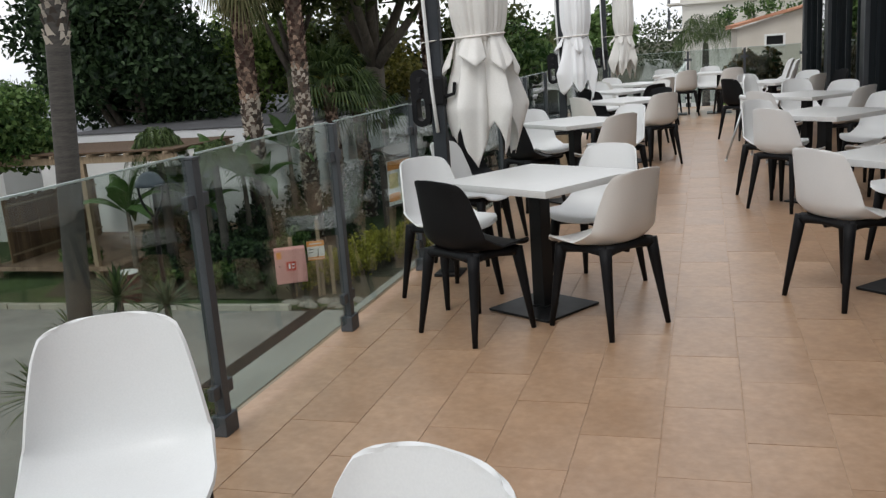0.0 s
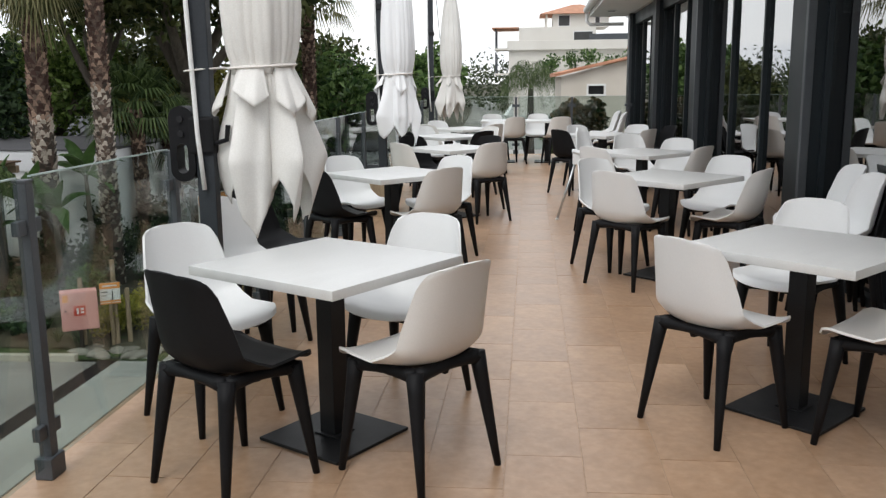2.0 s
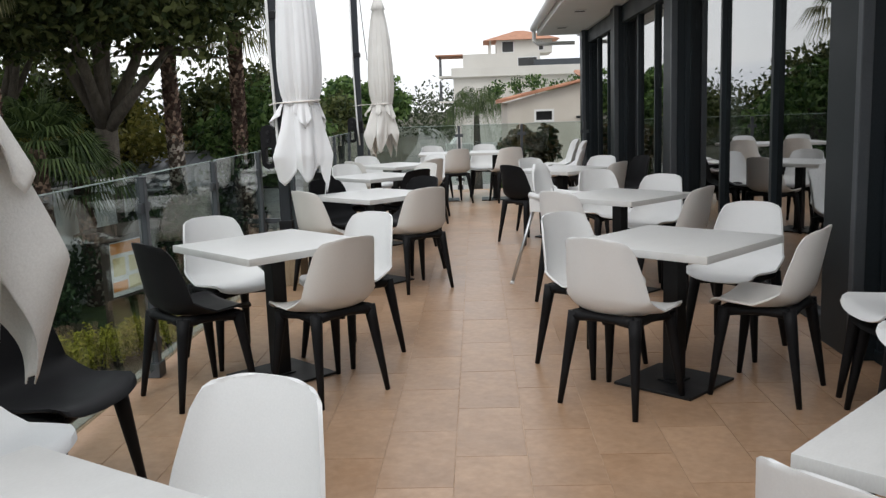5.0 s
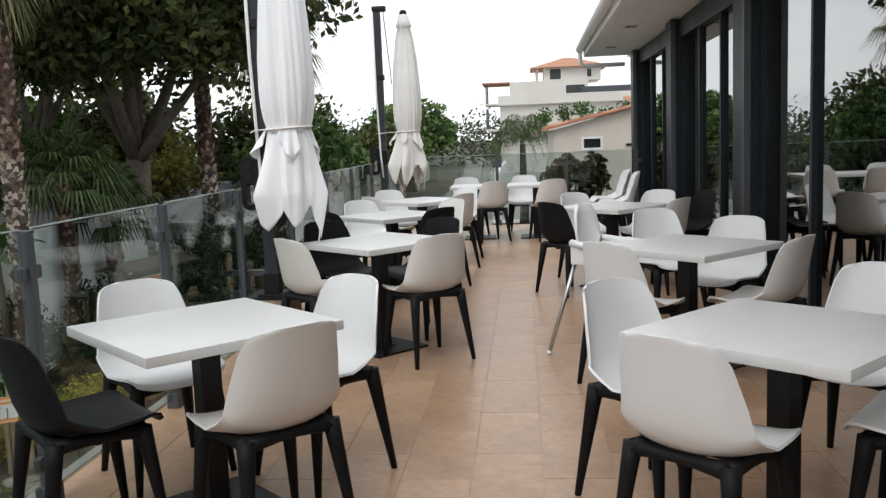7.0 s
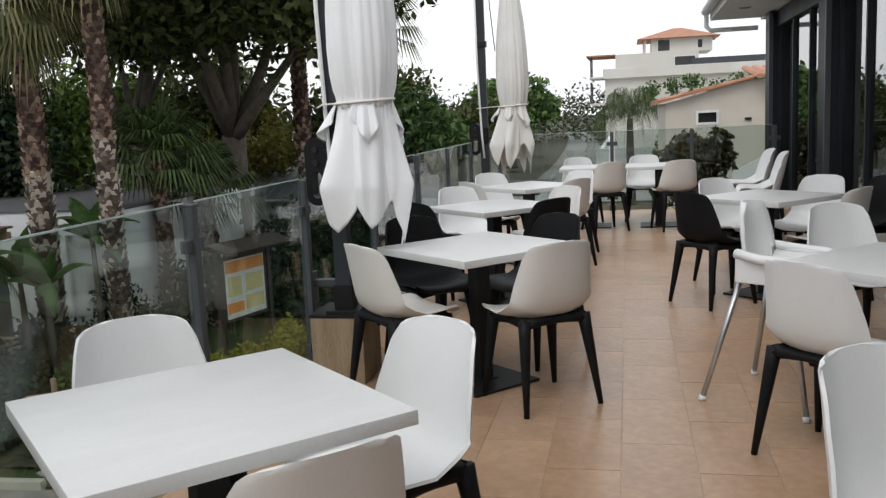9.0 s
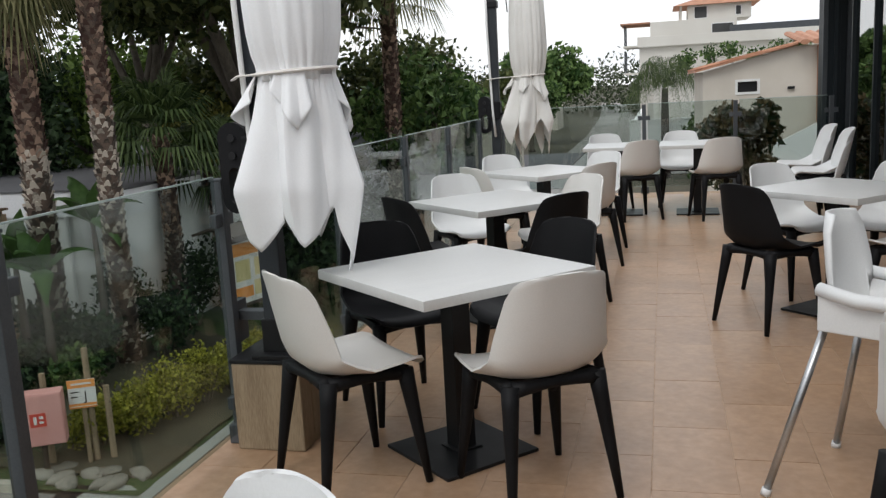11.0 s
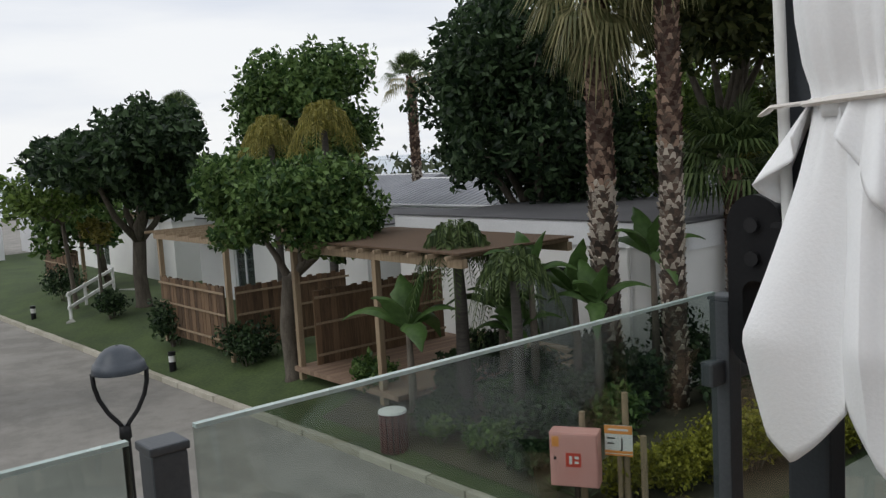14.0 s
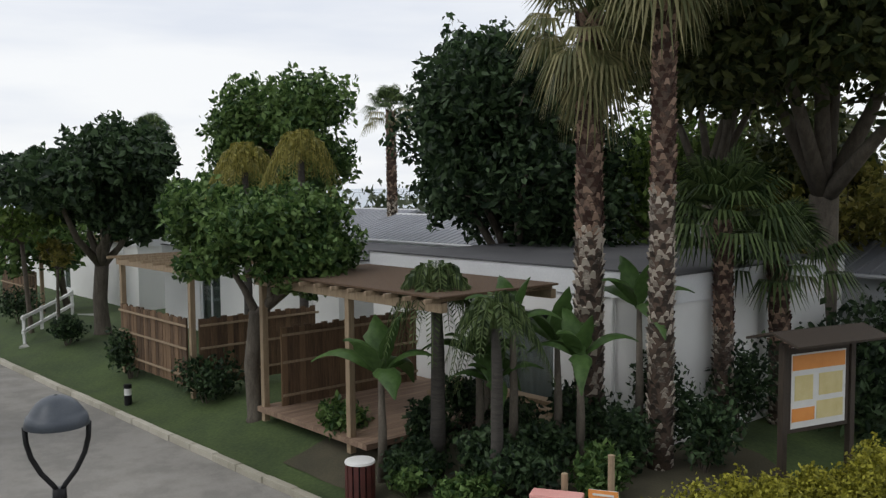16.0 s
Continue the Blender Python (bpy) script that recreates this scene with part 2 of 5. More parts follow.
M["dark_wood"] = surface("dark_stained_wood", (0.025, 0.018, 0.013), (0.065, 0.048, 0.035), 4, 40, 0.7, 0.2, stretch=(5, 5, 0.8))
M["curtain"] = surface("net_curtain", (0.42, 0.41, 0.39), (0.55, 0.54, 0.52), 2, 60, 0.9, 0.05)
# near-black tone stands in for unlit rooms behind windows
M["interior"] = surface("interior_gloom", (0.035, 0.036, 0.036), (0.06, 0.06, 0.06), 1, 20, 0.7, 0.0)
M["sea"] = surface("sea", (0.30, 0.36, 0.42), (0.38, 0.44, 0.50), 0.02, 1.0, 0.3, 0.0)
M["hill"] = leafy("far_hill_trees", (0.03, 0.045, 0.02), (0.09, 0.11, 0.06))
M["stone"] = surface("rough_stone", (0.16, 0.145, 0.12), (0.32, 0.295, 0.25), 2, 20, 0.9, 0.4, per_piece=0.4)
M["van"] = surface("white_cabin_panel", (0.60, 0.61, 0.62), (0.72, 0.73, 0.74), 0.5, 20, 0.6, 0.02)

# ---- mesh helpers ----
class Shape:
    """Collects plain solids into one mesh."""

    def __init__(self):
        self.v, self.f = [], []

    def add(self, verts, faces):
        k = len(self.v)
        self.v += [tuple(p) for p in verts]
        self.f += [tuple(i + k for i in f) for f in faces]
        return self

    def box(self, x0, y0, z0, x1, y1, z1, m=None):
        p = [Vector((x, y, z)) for x in (x0, x1) for y in (y0, y1) for z in (z0, z1)]
        if m is not None:
            p = [m @ q for q in p]
        return self.add(p, [(0, 1, 3, 2), (4, 6, 7, 5), (0, 4, 5, 1), (2, 3, 7, 6), (0, 2, 6, 4), (1, 5, 7, 3)])

    def bevel_box(self, x0, y0, z0, x1, y1, z1, b=0.004, m=None):
        bm = bmesh.new()
        bmesh.ops.create_cube(bm, size=1.0, matrix=Matrix.Translation(((x0 + x1) / 2, (y0 + y1) / 2, (z0 + z1) / 2)) @ Matrix.Diagonal((x1 - x0, y1 - y0, z1 - z0, 1)))
        bmesh.ops.bevel(bm, geom=bm.edges[:], offset=b, segments=2, affect="EDGES", profile=0.6)
        bm.verts.index_update()
        p = [v.co.copy() if m is None else m @ v.co for v in bm.verts]
        self.add(p, [tuple(v.index for v in f.verts) for f in bm.faces])
        bm.free()
        return self

    def tube(self, pts, radii, n=10, cap=True, squash=1.0):
        """A round bar along points, with a radius at each."""
        pts = [Vector(p) for p in pts]
        if not hasattr(radii, "__len__"):
            radii = [radii] * len(pts)
        rings = []
        side = None
        for i, p in enumerate(pts):
            d = (pts[min(i + 1, len(pts) - 1)] - pts[max(i - 1, 0)]).normalized()
            if side is None:
                side = d.cross(Vector((0, 0, 1)) if abs(d.z) < 0.9 else Vector((1, 0, 0))).normalized()
            side = (side - d * side.dot(d)).normalized()
            up = side.cross(d)
            rings.append([p + radii[i] * (math.cos(a) * side + squash * math.sin(a) * up) for a in (2 * math.pi * k / n for k in range(n))])
        verts = [q for r in rings for q in r]
        faces = [(i * n + k, i * n + (k + 1) % n, (i + 1) * n + (k + 1) % n, (i + 1) * n + k) for i in range(len(pts) - 1) for k in range(n)]
        if cap:
            faces += [tuple(range(n))[::-1], tuple((len(pts) - 1) * n + k for k in range(n))]
        return self.add(verts, faces)

    def grid(self, rows, closed=False):
        n = len(rows[0])
        verts = [p for r in rows for p in r]
        faces = [(i * n + k, i * n + (k + 1) % n, (i + 1) * n + (k + 1) % n, (i + 1) * n + k) for i in range(len(rows) - 1) for k in range(n if closed else n - 1)]
        return self.add(verts, faces)

    def mesh(self, name, material, smooth=False):
        me = bpy.data.meshes.new(name)
        me.from_pydata(self.v, [], self.f)
        me.materials.append(material)
        if smooth:
            me.shade_smooth()
        me.update()
        return me


def part(name, shape, material, parent=None, label="", smooth=False, m=None):
    ob = new(name, shape.mesh(name, material, smooth))
    if parent is not None:
        ob.parent = parent
    if m is not None:
        ob.matrix_basis = m
    return tagged(ob, label=label)


def thing(name, label, category, m=None, group="", kind=""):
    ob = new(name)
    ob.empty_display_size = 0.1
    if m is not None:
        ob.matrix_basis = m
    return tagged(ob, label, category, group, kind)


def edge_split(ob, angle=35):
    """Smooth shading with sharp edges past an angle."""
    ob.data.shade_smooth()
    ob.data.set_sharp_from_angle(angle=radians(angle))
    return ob


rng = random.Random(7)
GROUND = -4.25
RAIL = -1.785
END = 18.35


def facade_x(y):
    return 2.06 + 0.0055 * (y - 7.5)


# ---- ground and terrace structure ----
def yard_z(x, y):
    k = min(max((y - 17.7) / 2.2, 0.0), 1.0) * min(max((-8.8 - x) / 1.5, 0.0), 1.0)
    return GROUND + 0.02 + 0.45 * k * k * (3 - 2 * k)


g = Shape()
g.box(-900, -300, GROUND - 0.3, 900, 1500, GROUND - 0.02)
tagged(part("ground", g, M["soil"]), "bare brown earth under the whole site", "ground", kind="structure")
g = Shape()
g.box(-120, 4.0, GROUND - 0.019, -8.95, 17.45, GROUND)
g.box(-120, 4.0, GROUND - 0.019, -60, 60, GROUND - 0.002)
tagged(part("road", g, M["asphalt"]), "worn grey asphalt lane beside the garden kerb", "road", kind="structure")
g = Shape()
g.box(-8.55, -6, GROUND - 0.019, -1.95, 17.9, GROUND + 0.01)
g.box(-7.6, 17.9, GROUND - 0.019, -1.95, 26, GROUND + 0.03)
tagged(part("pavement", g, M["concrete"]), "pale concrete apron along the foot of the terrace", "pavement", kind="structure")
g = Shape()
g.box(-8.95, 12.65, GROUND - 0.018, -8.55, 18.0, GROUND + 0.002)
drain = tagged(part("drain_channel", g, M["black_metal"]), "dark slotted drain channel set in the paving", "drain", kind="structure")
nx, ny = 56, 40
rows = []
for j in range(ny + 1):
    y = 17.52 + (62 - 17.52) * (j / ny) ** 1.8
    rows.append([(-64 + 56.4 * i / nx, y + min(0.0, 0.024 * (-64 + 56.4 * i / nx + 13)) * (1 - j / ny), yard_z(-64 + 56.4 * i / nx, y) + 0.05 * noise.noise(Vector((i * 0.7, j * 0.7, 0)))) for i in range(nx + 1)])
tagged(part("lawn", Shape().grid(rows), M["grass"], smooth=True), "short green lawn behind the stone kerb", "lawn", kind="structure")
rows = []
for j in range(13):
    y = 18.05 + 6.5 * j / 12
    rows.append([(-17.0 + 9.3 * i / 20, y, yard_z(-17.0 + 9.3 * i / 20, y) + 0.05 + 0.05 * noise.noise(Vector((i * 0.9, j * 0.9, 5)))) for i in range(21)])
tagged(part("flower_bed", Shape().grid(rows), M["soil"], smooth=True), "dark planted soil bed round the palms", "flower bed", kind="structure")

kerb = thing("kerb", "pale stone kerb edging the lawn", "kerb", kind="structure")
ks = Shape().bevel_box(0, 0, -0.1, 0.98, 0.16, 0.14, 0.015)
kerb_mesh = ks.mesh("kerb_stone", M["kerb"])
for i in range(46):
    o = new("kerb_stone", kerb_mesh)
    o.parent = kerb
    x = -10.4 - i
    o.matrix_basis = pose(x, 17.32 + 0.024 * (x + 13) + 0.01 * rng.uniform(-1, 1), GROUND, 0, rng.uniform(-0.6, 0.6), 1.4 + rng.uniform(-0.7, 0.7))

# the terrace slab, its tiles and joints
X0, X1, Y0 = -1.87, 3.2, -4.0
g = Shape().box(X0, Y0, -0.35, X1, END + 0.1, -0.0042)
floor = tagged(part("floor", g, M["grout"]), "terrace floor of staggered sand-coloured stone tiles", "floor", kind="structure")
g = Shape().box(X0 + 0.05, Y0, GROUND - 0.2, 14, END, -0.351)
tagged(part("wall_terrace", g, M["render"]), "white rendered wall that carries the terrace", "wall", kind="structure")
g = Shape().bevel_box(X0 - 0.06, Y0, -0.1, X0 + 0.0, END + 0.1, 0.004, 0.006)
tagged(part("trim", g, M["concrete"]), "pale stone edging strip of the terrace", "trim", kind="structure")

# ---- railing ----
def rail_post(x, y, rz, clamp_right=True):
    p = thing("railing_post", "graphite square railing post with glass clamps", "post", pose(x, y, 0, 0, 0, rz), "railing posts")
    part("shaft", Shape().bevel_box(-0.024, -0.024, 0.0, 0.024, 0.024, 1.115, 0.004), M["post_metal"], p)
    part("cap", Shape().bevel_box(-0.027, -0.027, 1.115, 0.027, 0.027, 1.127, 0.003), M["post_metal"], p)
    part("foot", Shape().bevel_box(-0.035, -0.05, 0.0, 0.035, 0.05, 0.085, 0.006), M["post_metal"], p)
    for z in (0.16, 0.93):
        for s in (-1, 1):
            part("glass_clamp", Shape().bevel_box(-0.016, min(s * 0.024, s * 0.075), z, 0.016, max(s * 0.024, s * 0.075), z + 0.055, 0.006), M["post_metal"], p)
    return p


POSTS = [-3.2, -1.86, -0.53, 0.80, 2.14, 3.49, 4.82, 6.13, 7.45, 8.78, 10.07, 11.42, 12.78, 14.10, 15.42, 16.74, 17.75]
for y in POSTS:
    rail_post(RAIL, y, 0)
END_POSTS = [-1.78, -0.25, 0.85, 1.95]
for x in END_POSTS[1:]:
    rail_post(x, END, 90)


def glass_panel(a, b, horizontal):
    p = thing("glass_panel", "clear glass railing panel with a pale green edge", "glass panel", group="railing glass")
    t = 0.006
    if horizontal:
        s = Shape().box(a + 0.045, END - t, 0.09, b - 0.045, END + t, 1.132)
        e = Shape().box(a + 0.045, END - t, 1.132, b - 0.045, END + t, 1.138)
    else:
        s = Shape().box(RAIL - t, a + 0.045, 0.05, RAIL + t, b - 0.045, 1.132)
        e = Shape().box(RAIL - t, a + 0.045, 1.132, RAIL + t, b - 0.045, 1.138)
    o = part("pane", s, M["rail_glass"], p)
    o.visible_shadow = False
    part("polished_edge", e, M["glass_edge"], p)


for a, b in zip(POSTS, POSTS[1:]):
    glass_panel(a, b, False)
glass_panel(POSTS[-1], END - 0.05, False)
for a, b in zip(END_POSTS, END_POSTS[1:]):
    glass_panel(a, b, True)

# ---- restaurant building ----
def facade_pose(y):
    return pose(facade_x(y), y, 0, 0, 0, -0.315)


COLS = [-5.9, -1.5, 3.0, 7.43, 12.03, 15.95, 20.08]
for y in COLS:
    c = thing("facade_column", "anthracite metal clad column of the restaurant front", "column", facade_pose(y), "facade columns")
    part("cladding", Shape().bevel_box(0, 0, 0, 0.20, 0.46, 2.82, 0.012), M["facade_metal"], c)
    part("corner_trim", Shape().bevel_box(-0.012, -0.012, 0, 0.05, 0.05, 2.82, 0.006), M["post_metal"], c)
for k, (a, b) in enumerate(zip(COLS, COLS[1:])):
    y0, y1 = a + 0.46, b
    w = thing("window_%d" % (k + 1), "tall glazed restaurant front with dark frames", "window", facade_pose(y0), kind="structure")
    L = (y1 - y0) / math.cos(radians(0.315))
    part("window_sill", Shape().bevel_box(0.12, 0, 0.0, 0.26, L, 0.07, 0.006), M["facade_metal"], w)
    part("window_head", Shape().bevel_box(0.10, 0, 2.58, 0.30, L, 2.82, 0.006), M["facade_metal"], w)
    n = max(2, round(L / 1.35))
    for i in range(n + 1):
        yy = L * i / n
        part("mullion", Shape().bevel_box(0.13, max(0, yy - 0.03), 0.07, 0.22, min(L, yy + 0.03), 2.58, 0.005), M["facade_metal"], w)
        if i < n:
            o = part("pane", Shape().box(0.171, yy + 0.031, 0.071, 0.179, yy + L / n - 0.031, 2.579), M["facade_glass"], w)
            o.visible_shadow = False
# simple interior shell seen through the panes, its indoor dimness put into the colour
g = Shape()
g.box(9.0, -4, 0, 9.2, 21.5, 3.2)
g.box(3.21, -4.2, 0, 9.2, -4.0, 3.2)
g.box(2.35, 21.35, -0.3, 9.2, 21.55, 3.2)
tagged(part("wall_interior", g, M["interior"]), "dining room walls behind the glass, coloured dark for the dim room", "wall", kind="structure")
tagged(part("floor_interior", Shape().box(3.201, -4, -0.3, 9.0, 21.35, 0.0), M["interior"]), "dining room floor behind the glass, coloured dark for the dim room", "floor", kind="structure")
tagged(part("wall_building_base", Shape().box(1.9, END + 0.15, GROUND, 9.2, 21.6, -0.301), M["render"]), "white rendered base of the restaurant end", "wall", kind="structure")
tagged(part("ceiling", Shape().box(2.2, -4.2, 2.83, 9.2, 21.6, 2.9), M["soffit"]), "plain white ceiling of the dining room", "ceiling", kind="structure")
# overhanging eaves
g = Shape()
out, inn = [], []
for i in range(27):
    y = -6 + 27.3 * i / 26
    bow = 0.05 * ((y - 9) / 12) ** 2
    out.append(1.27 + 0.0025 * (y - 8.5) + bow)
    inn.append(y)
top = [(x, y) for x, y in zip(out, inn)]
v = []
for x, y in top:
    v += [(x, y, 2.84), (x, y, 3.05), (9.3, y, 3.05), (9.3, y, 2.905), (2.19, y, 2.905), (2.19, y, 2.84)]
f = [(i * 6 + k, i * 6 + (k + 1) % 6, (i + 1) * 6 + (k + 1) % 6, (i + 1) * 6 + k) for i in range(26) for k in range(6)]
f += [(0, 1, 2, 3, 4, 5), tuple(26 * 6 + k for k in range(6))[::-1]]
g.add(v, f)
tagged(part("roof", g, M["soffit"]), "white overhanging flat roof with a smooth soffit", "roof", kind="structure")
g = Shape().tube([(x - 0.07, y, 2.99) for x, y in top], 0.075, 12)
gut = thing("gutter", "white half-round rain gutter along the eaves", "gutter")
edge_split(part("channel", g, M["soffit"], gut))
xg, yg = top[-1]
edge_split(part("downpipe", Shape().tube([(xg - 0.07, yg - 0.1, 2.95), (xg - 0.07, yg - 0.1, 2.74), (xg + 0.0, yg - 0.1, 2.67), (facade_x(21.2) - 0.03, yg - 0.1, 2.67)], 0.04, 10), M["soffit"], gut))
for y in (5.2, 8.05, 10.9, 13.75, 16.6, 19.45):
    l = thing("recessed_downlight", "small dark square recessed downlight in the soffit", "downlight", pose(1.68, y, 2.838), "soffit downlights")
    part("frame", Shape().bevel_box(-0.10, -0.10, -0.012, 0.10, 0.10, 0.0, 0.004), M["soffit"], l)
    part("lens", Shape().bevel_box(-0.075, -0.075, -0.016, 0.075, 0.075, -0.0125, 0.001), M["black_metal"], l)

# ---- terrace furniture ----
def chair_shell():
    """One-piece moulded bucket; the front faces +y."""
    prof = [(0.235, 0.428, 0.190), (0.225, 0.447, 0.205), (0.18, 0.456, 0.222), (0.10, 0.450, 0.232), (0.0, 0.444, 0.236), (-0.09, 0.446, 0.236), (-0.150, 0.462, 0.236),
            (-0.190, 0.498, 0.234), (-0.212, 0.552, 0.230), (-0.228, 0.62, 0.219), (-0.243, 0.69, 0.206), (-0.256, 0.755, 0.192), (-0.265, 0.797, 0.181), (-0.270, 0.817, 0.172), (-0.273, 0.829, 0.156), (-0.274, 0.835, 0.128)]
    rows = []
    n = 16
    for i, (y, z, w) in enumerate(prof):
        back = min(max((i - 4) / 4.0, 0.0), 1.0)
        lift = 0.030 * (1 - back) + 0.05 * math.sin(math.pi * back)
        wrap = 0.085 * back * (1.0 - 0.35 * max(0, i - 9) / 4)
        row = []
        for k in range(n + 1):
            u = -1 + 2 * k / n
            e = abs(u) ** 2.6
            x = w * math.copysign(1 - (1 - abs(u)) ** 1.15, u)
            row.append(Vector((x, y + wrap * e - (0.02 * u * u if i < 2 else 0), z + lift * e - (0.012 * u * u * u * u if i > 11 else 0))))
        rows.append(row)
    s = Shape()
    m = len(rows)
    # an offset skin gives the shell its thickness
    low = []
    for i in range(m):
        r = []
        for k in range(n + 1):
            a = rows[min(i + 1, m - 1)][k] - rows[max(i - 1, 0)][k]
            b = rows[i][min(k + 1, n)] - rows[i][max(k - 1, 0)]
            nrm = a.cross(b).normalized()
            r.append(rows[i][k] + nrm * 0.010)
        low.append(r)
    s.grid(rows)
    base = len(s.v)
    s.grid([list(r) for r in low])
    s.f[-(m - 1) * n:] = [tuple(reversed(q)) for q in s.f[-(m - 1) * n:]]
    N = n + 1
    rim = [k for k in range(N)] + [i * N + n for i in range(1, m)] + [(m - 1) * N + k for k in range(n - 1, -1, -1)] + [i * N for i in range(m - 2, 0, -1)]
    for a, b in zip(rim, rim[1:] + rim[:1]):
        s.f.append((a, b, base + b, base + a))
    return s


def leg_shape(sx, sy):
    top, foot = Vector((sx * 0.168, sy * 0.152, 0.446 - 0.006 * sy)), Vector((sx * 0.212, sy * 0.205 - (0.015 if sy < 0 else 0), 0.0))
    knee = top.lerp(foot, 0.18)
    return Shape().tube([top, knee, top.lerp(foot, 0.6), foot], [0.033, 0.029, 0.021, 0.0135], 10)


def chair_frame():
    s = Shape()
    for a, b in (((-0.16, -0.15), (0.16, -0.15)), ((0.16, -0.15), (0.16, 0.15)), ((0.16, 0.15), (-0.16, 0.15)), ((-0.16, 0.15), (-0.16, -0.15))):
        p = [Vector((a[0] + (b[0] - a[0]) * t, a[1] + (b[1] - a[1]) * t, 0.430 - 0.04 * (a[1] + (b[1] - a[1]) * t) + 0.004 * (1 - (2 * t - 1) ** 2))) for t in (0, 0.15, 0.35, 0.5, 0.65, 0.85, 1)]
        s.tube(p, [0.034, 0.029, 0.024, 0.022, 0.024, 0.029, 0.034], 8, squash=0.9)
    s.tube([(-0.15, 0, 0.42), (0.15, 0, 0.42)], 0.016, 6)
    s.tube([(0, -0.15, 0.42), (0, 0.15, 0.42)], 0.016, 6)
    return s


SHELL, FRAME = chair_shell(), chair_frame()


def chair_master(kind, material, label):
    c = thing("dining_chair", label, "chair", pose(0, 0, -50), "terrace dining chairs")
    edge_split(part("seat_shell", SHELL, material, c), 50)
    part("base_frame", FRAME, M["black_plastic"], c, "black plastic base frame", smooth=True)
    for sx in (-1, 1):
        for sy in (-1, 1):
            part("leg", leg_shape(sx, sy), M["black_plastic"], c, "black plastic leg", smooth=True)
    return c


white_chair = chair_master("white", M["white_plastic"], "white moulded plastic dining chair on black legs")
# white chairs seen from behind, their shade held in the shell colour
shaded_chair = chair_master("grey", M["white_plastic_shade"], "white moulded plastic dining chair, shade tinted into its shell, on black legs")
black_chair = chair_master("black", M["black_plastic"], "black moulded plastic dining chair on black legs")
USED = set()


def chair(kind, x, y, heading, z=0.0):
    """A chair over (x, y) whose front points along heading."""
    m = pose(x, y, z, 0, 0, heading - 90)
    src = {"w": white_chair, "g": shaded_chair, "b": black_chair}[kind]
    if kind in USED:
        return copy_thing(src, m)
    USED.add(kind)
    src.matrix_basis = m
    return src


def table_master():
    t = thing("dining_table", "square white laminate table on a black pedestal", "table", None, "terrace tables")
    edge_split(part("tabletop", Shape().bevel_box(-0.39, -0.39, 0.712, 0.39, 0.39, 0.750, 0.004), M["table_top"], t))
    part("column", Shape().bevel_box(-0.042, -0.042, 0.02, 0.042, 0.042, 0.70, 0.004), M["black_metal"], t, "black square steel column")
    part("base_plate", Shape().bevel_box(-0.22, -0.22, 0.0, 0.22, 0.22, 0.014, 0.003).bevel_box(-0.06, -0.06, 0.014, 0.06, 0.06, 0.022, 0.003), M["black_metal"], t, "black flat steel base plate")
    part("support_plate", Shape().box(-0.15, -0.15, 0.70, 0.15, 0.15, 0.711), M["black_metal"], t)
    return t


TABLES = [(-0.79, 3.95, 59), (-1.07, 7.41, 46), (-0.82, 10.075, 48), (-1.04, 12.16, 46), (-0.97, 13.98, 48), (-0.46, 16.62, 1), (0.335, 16.60, -1),
          (1.20, 4.38, 47), (1.04, 7.14, 47), (1.13, 9.42, 44), (0.98, 12.38, 45)]
first_table = None
for x, y, r in TABLES:
    if first_table is None:
        first_table = table_master()
        first_table.matrix_basis = pose(x, y, 0, 0, 0, r)
    else:
        copy_thing(first_table, pose(x, y, 0, 0, 0, r))

for k, x, y, h in [
        ("b", -1.07, 3.53, 57), ("w", -1.38, 4.16, -35), ("w", -0.55, 4.43, -115), ("g", -0.40, 3.67, 143),
        ("w", -1.48, 5.15, -15), ("b", -1.51, 5.72, -15),
        ("w", 0.81, 4.205, 38), ("w", 1.345, 5.05, -134), ("g", 1.46, 4.02, 139),
        ("b", -1.43, 7.11, 46), ("w", -1.43, 7.81, -45), ("w", -0.72, 7.79, -128), ("g", -0.75, 7.12, 136),
        ("w", 0.73, 6.875, 48), ("w", 0.665, 7.50, -50), ("g", 1.46, 6.99, 145), ("w", 1.52, 7.75, -130),
        ("g", -1.17, 9.77, 46), ("g", -0.476, 9.78, 127), ("b", -1.20, 10.56, -48), ("b", -0.57, 10.56, -130),
        ("b", -1.39, 11.88, 45), ("b", -0.71, 11.90, 138), ("g", -0.67, 12.56, -135), ("w", -1.35, 12.80, -50),
        ("g", -1.32, 13.70, 45), ("w", -1.32, 14.49, -52), ("w", -0.64, 14.49, -130), ("g", -0.64, 13.72, 138),
        ("w", 0.77, 9.12, 44), ("w", 1.46, 9.97, -130), ("g", 1.48, 9.15, 140), ("w", 1.22, 10.70, -70),
        ("b", 0.57, 12.09, 38), ("w", 0.80, 12.89, -52), ("g", 1.36, 12.11, 140), ("b", 1.72, 12.77, -160), ("w", 1.38, 12.91, -130),
        ("w", -0.62, 17.13, -72), ("g", -0.31, 16.22, 115), ("w", 0.16, 17.15, -95), ("g", 0.50, 16.20, 108),
        ("w", -1.28, 0.85, -60), ("w", -0.40, 0.17, -115), ("w", 0.78, 0.80, 20)]:
    chair(k, x, y, h)
# stacked chairs by the far end of the glazing
for k, (x, y, z) in enumerate([(1.28, 15.05, 0.0), (1.31, 15.08, 0.10), (1.25, 15.72, 0.0), (1.28, 15.75, 0.10)]):
    chair("w", x, y, 176 + 3 * k, z)
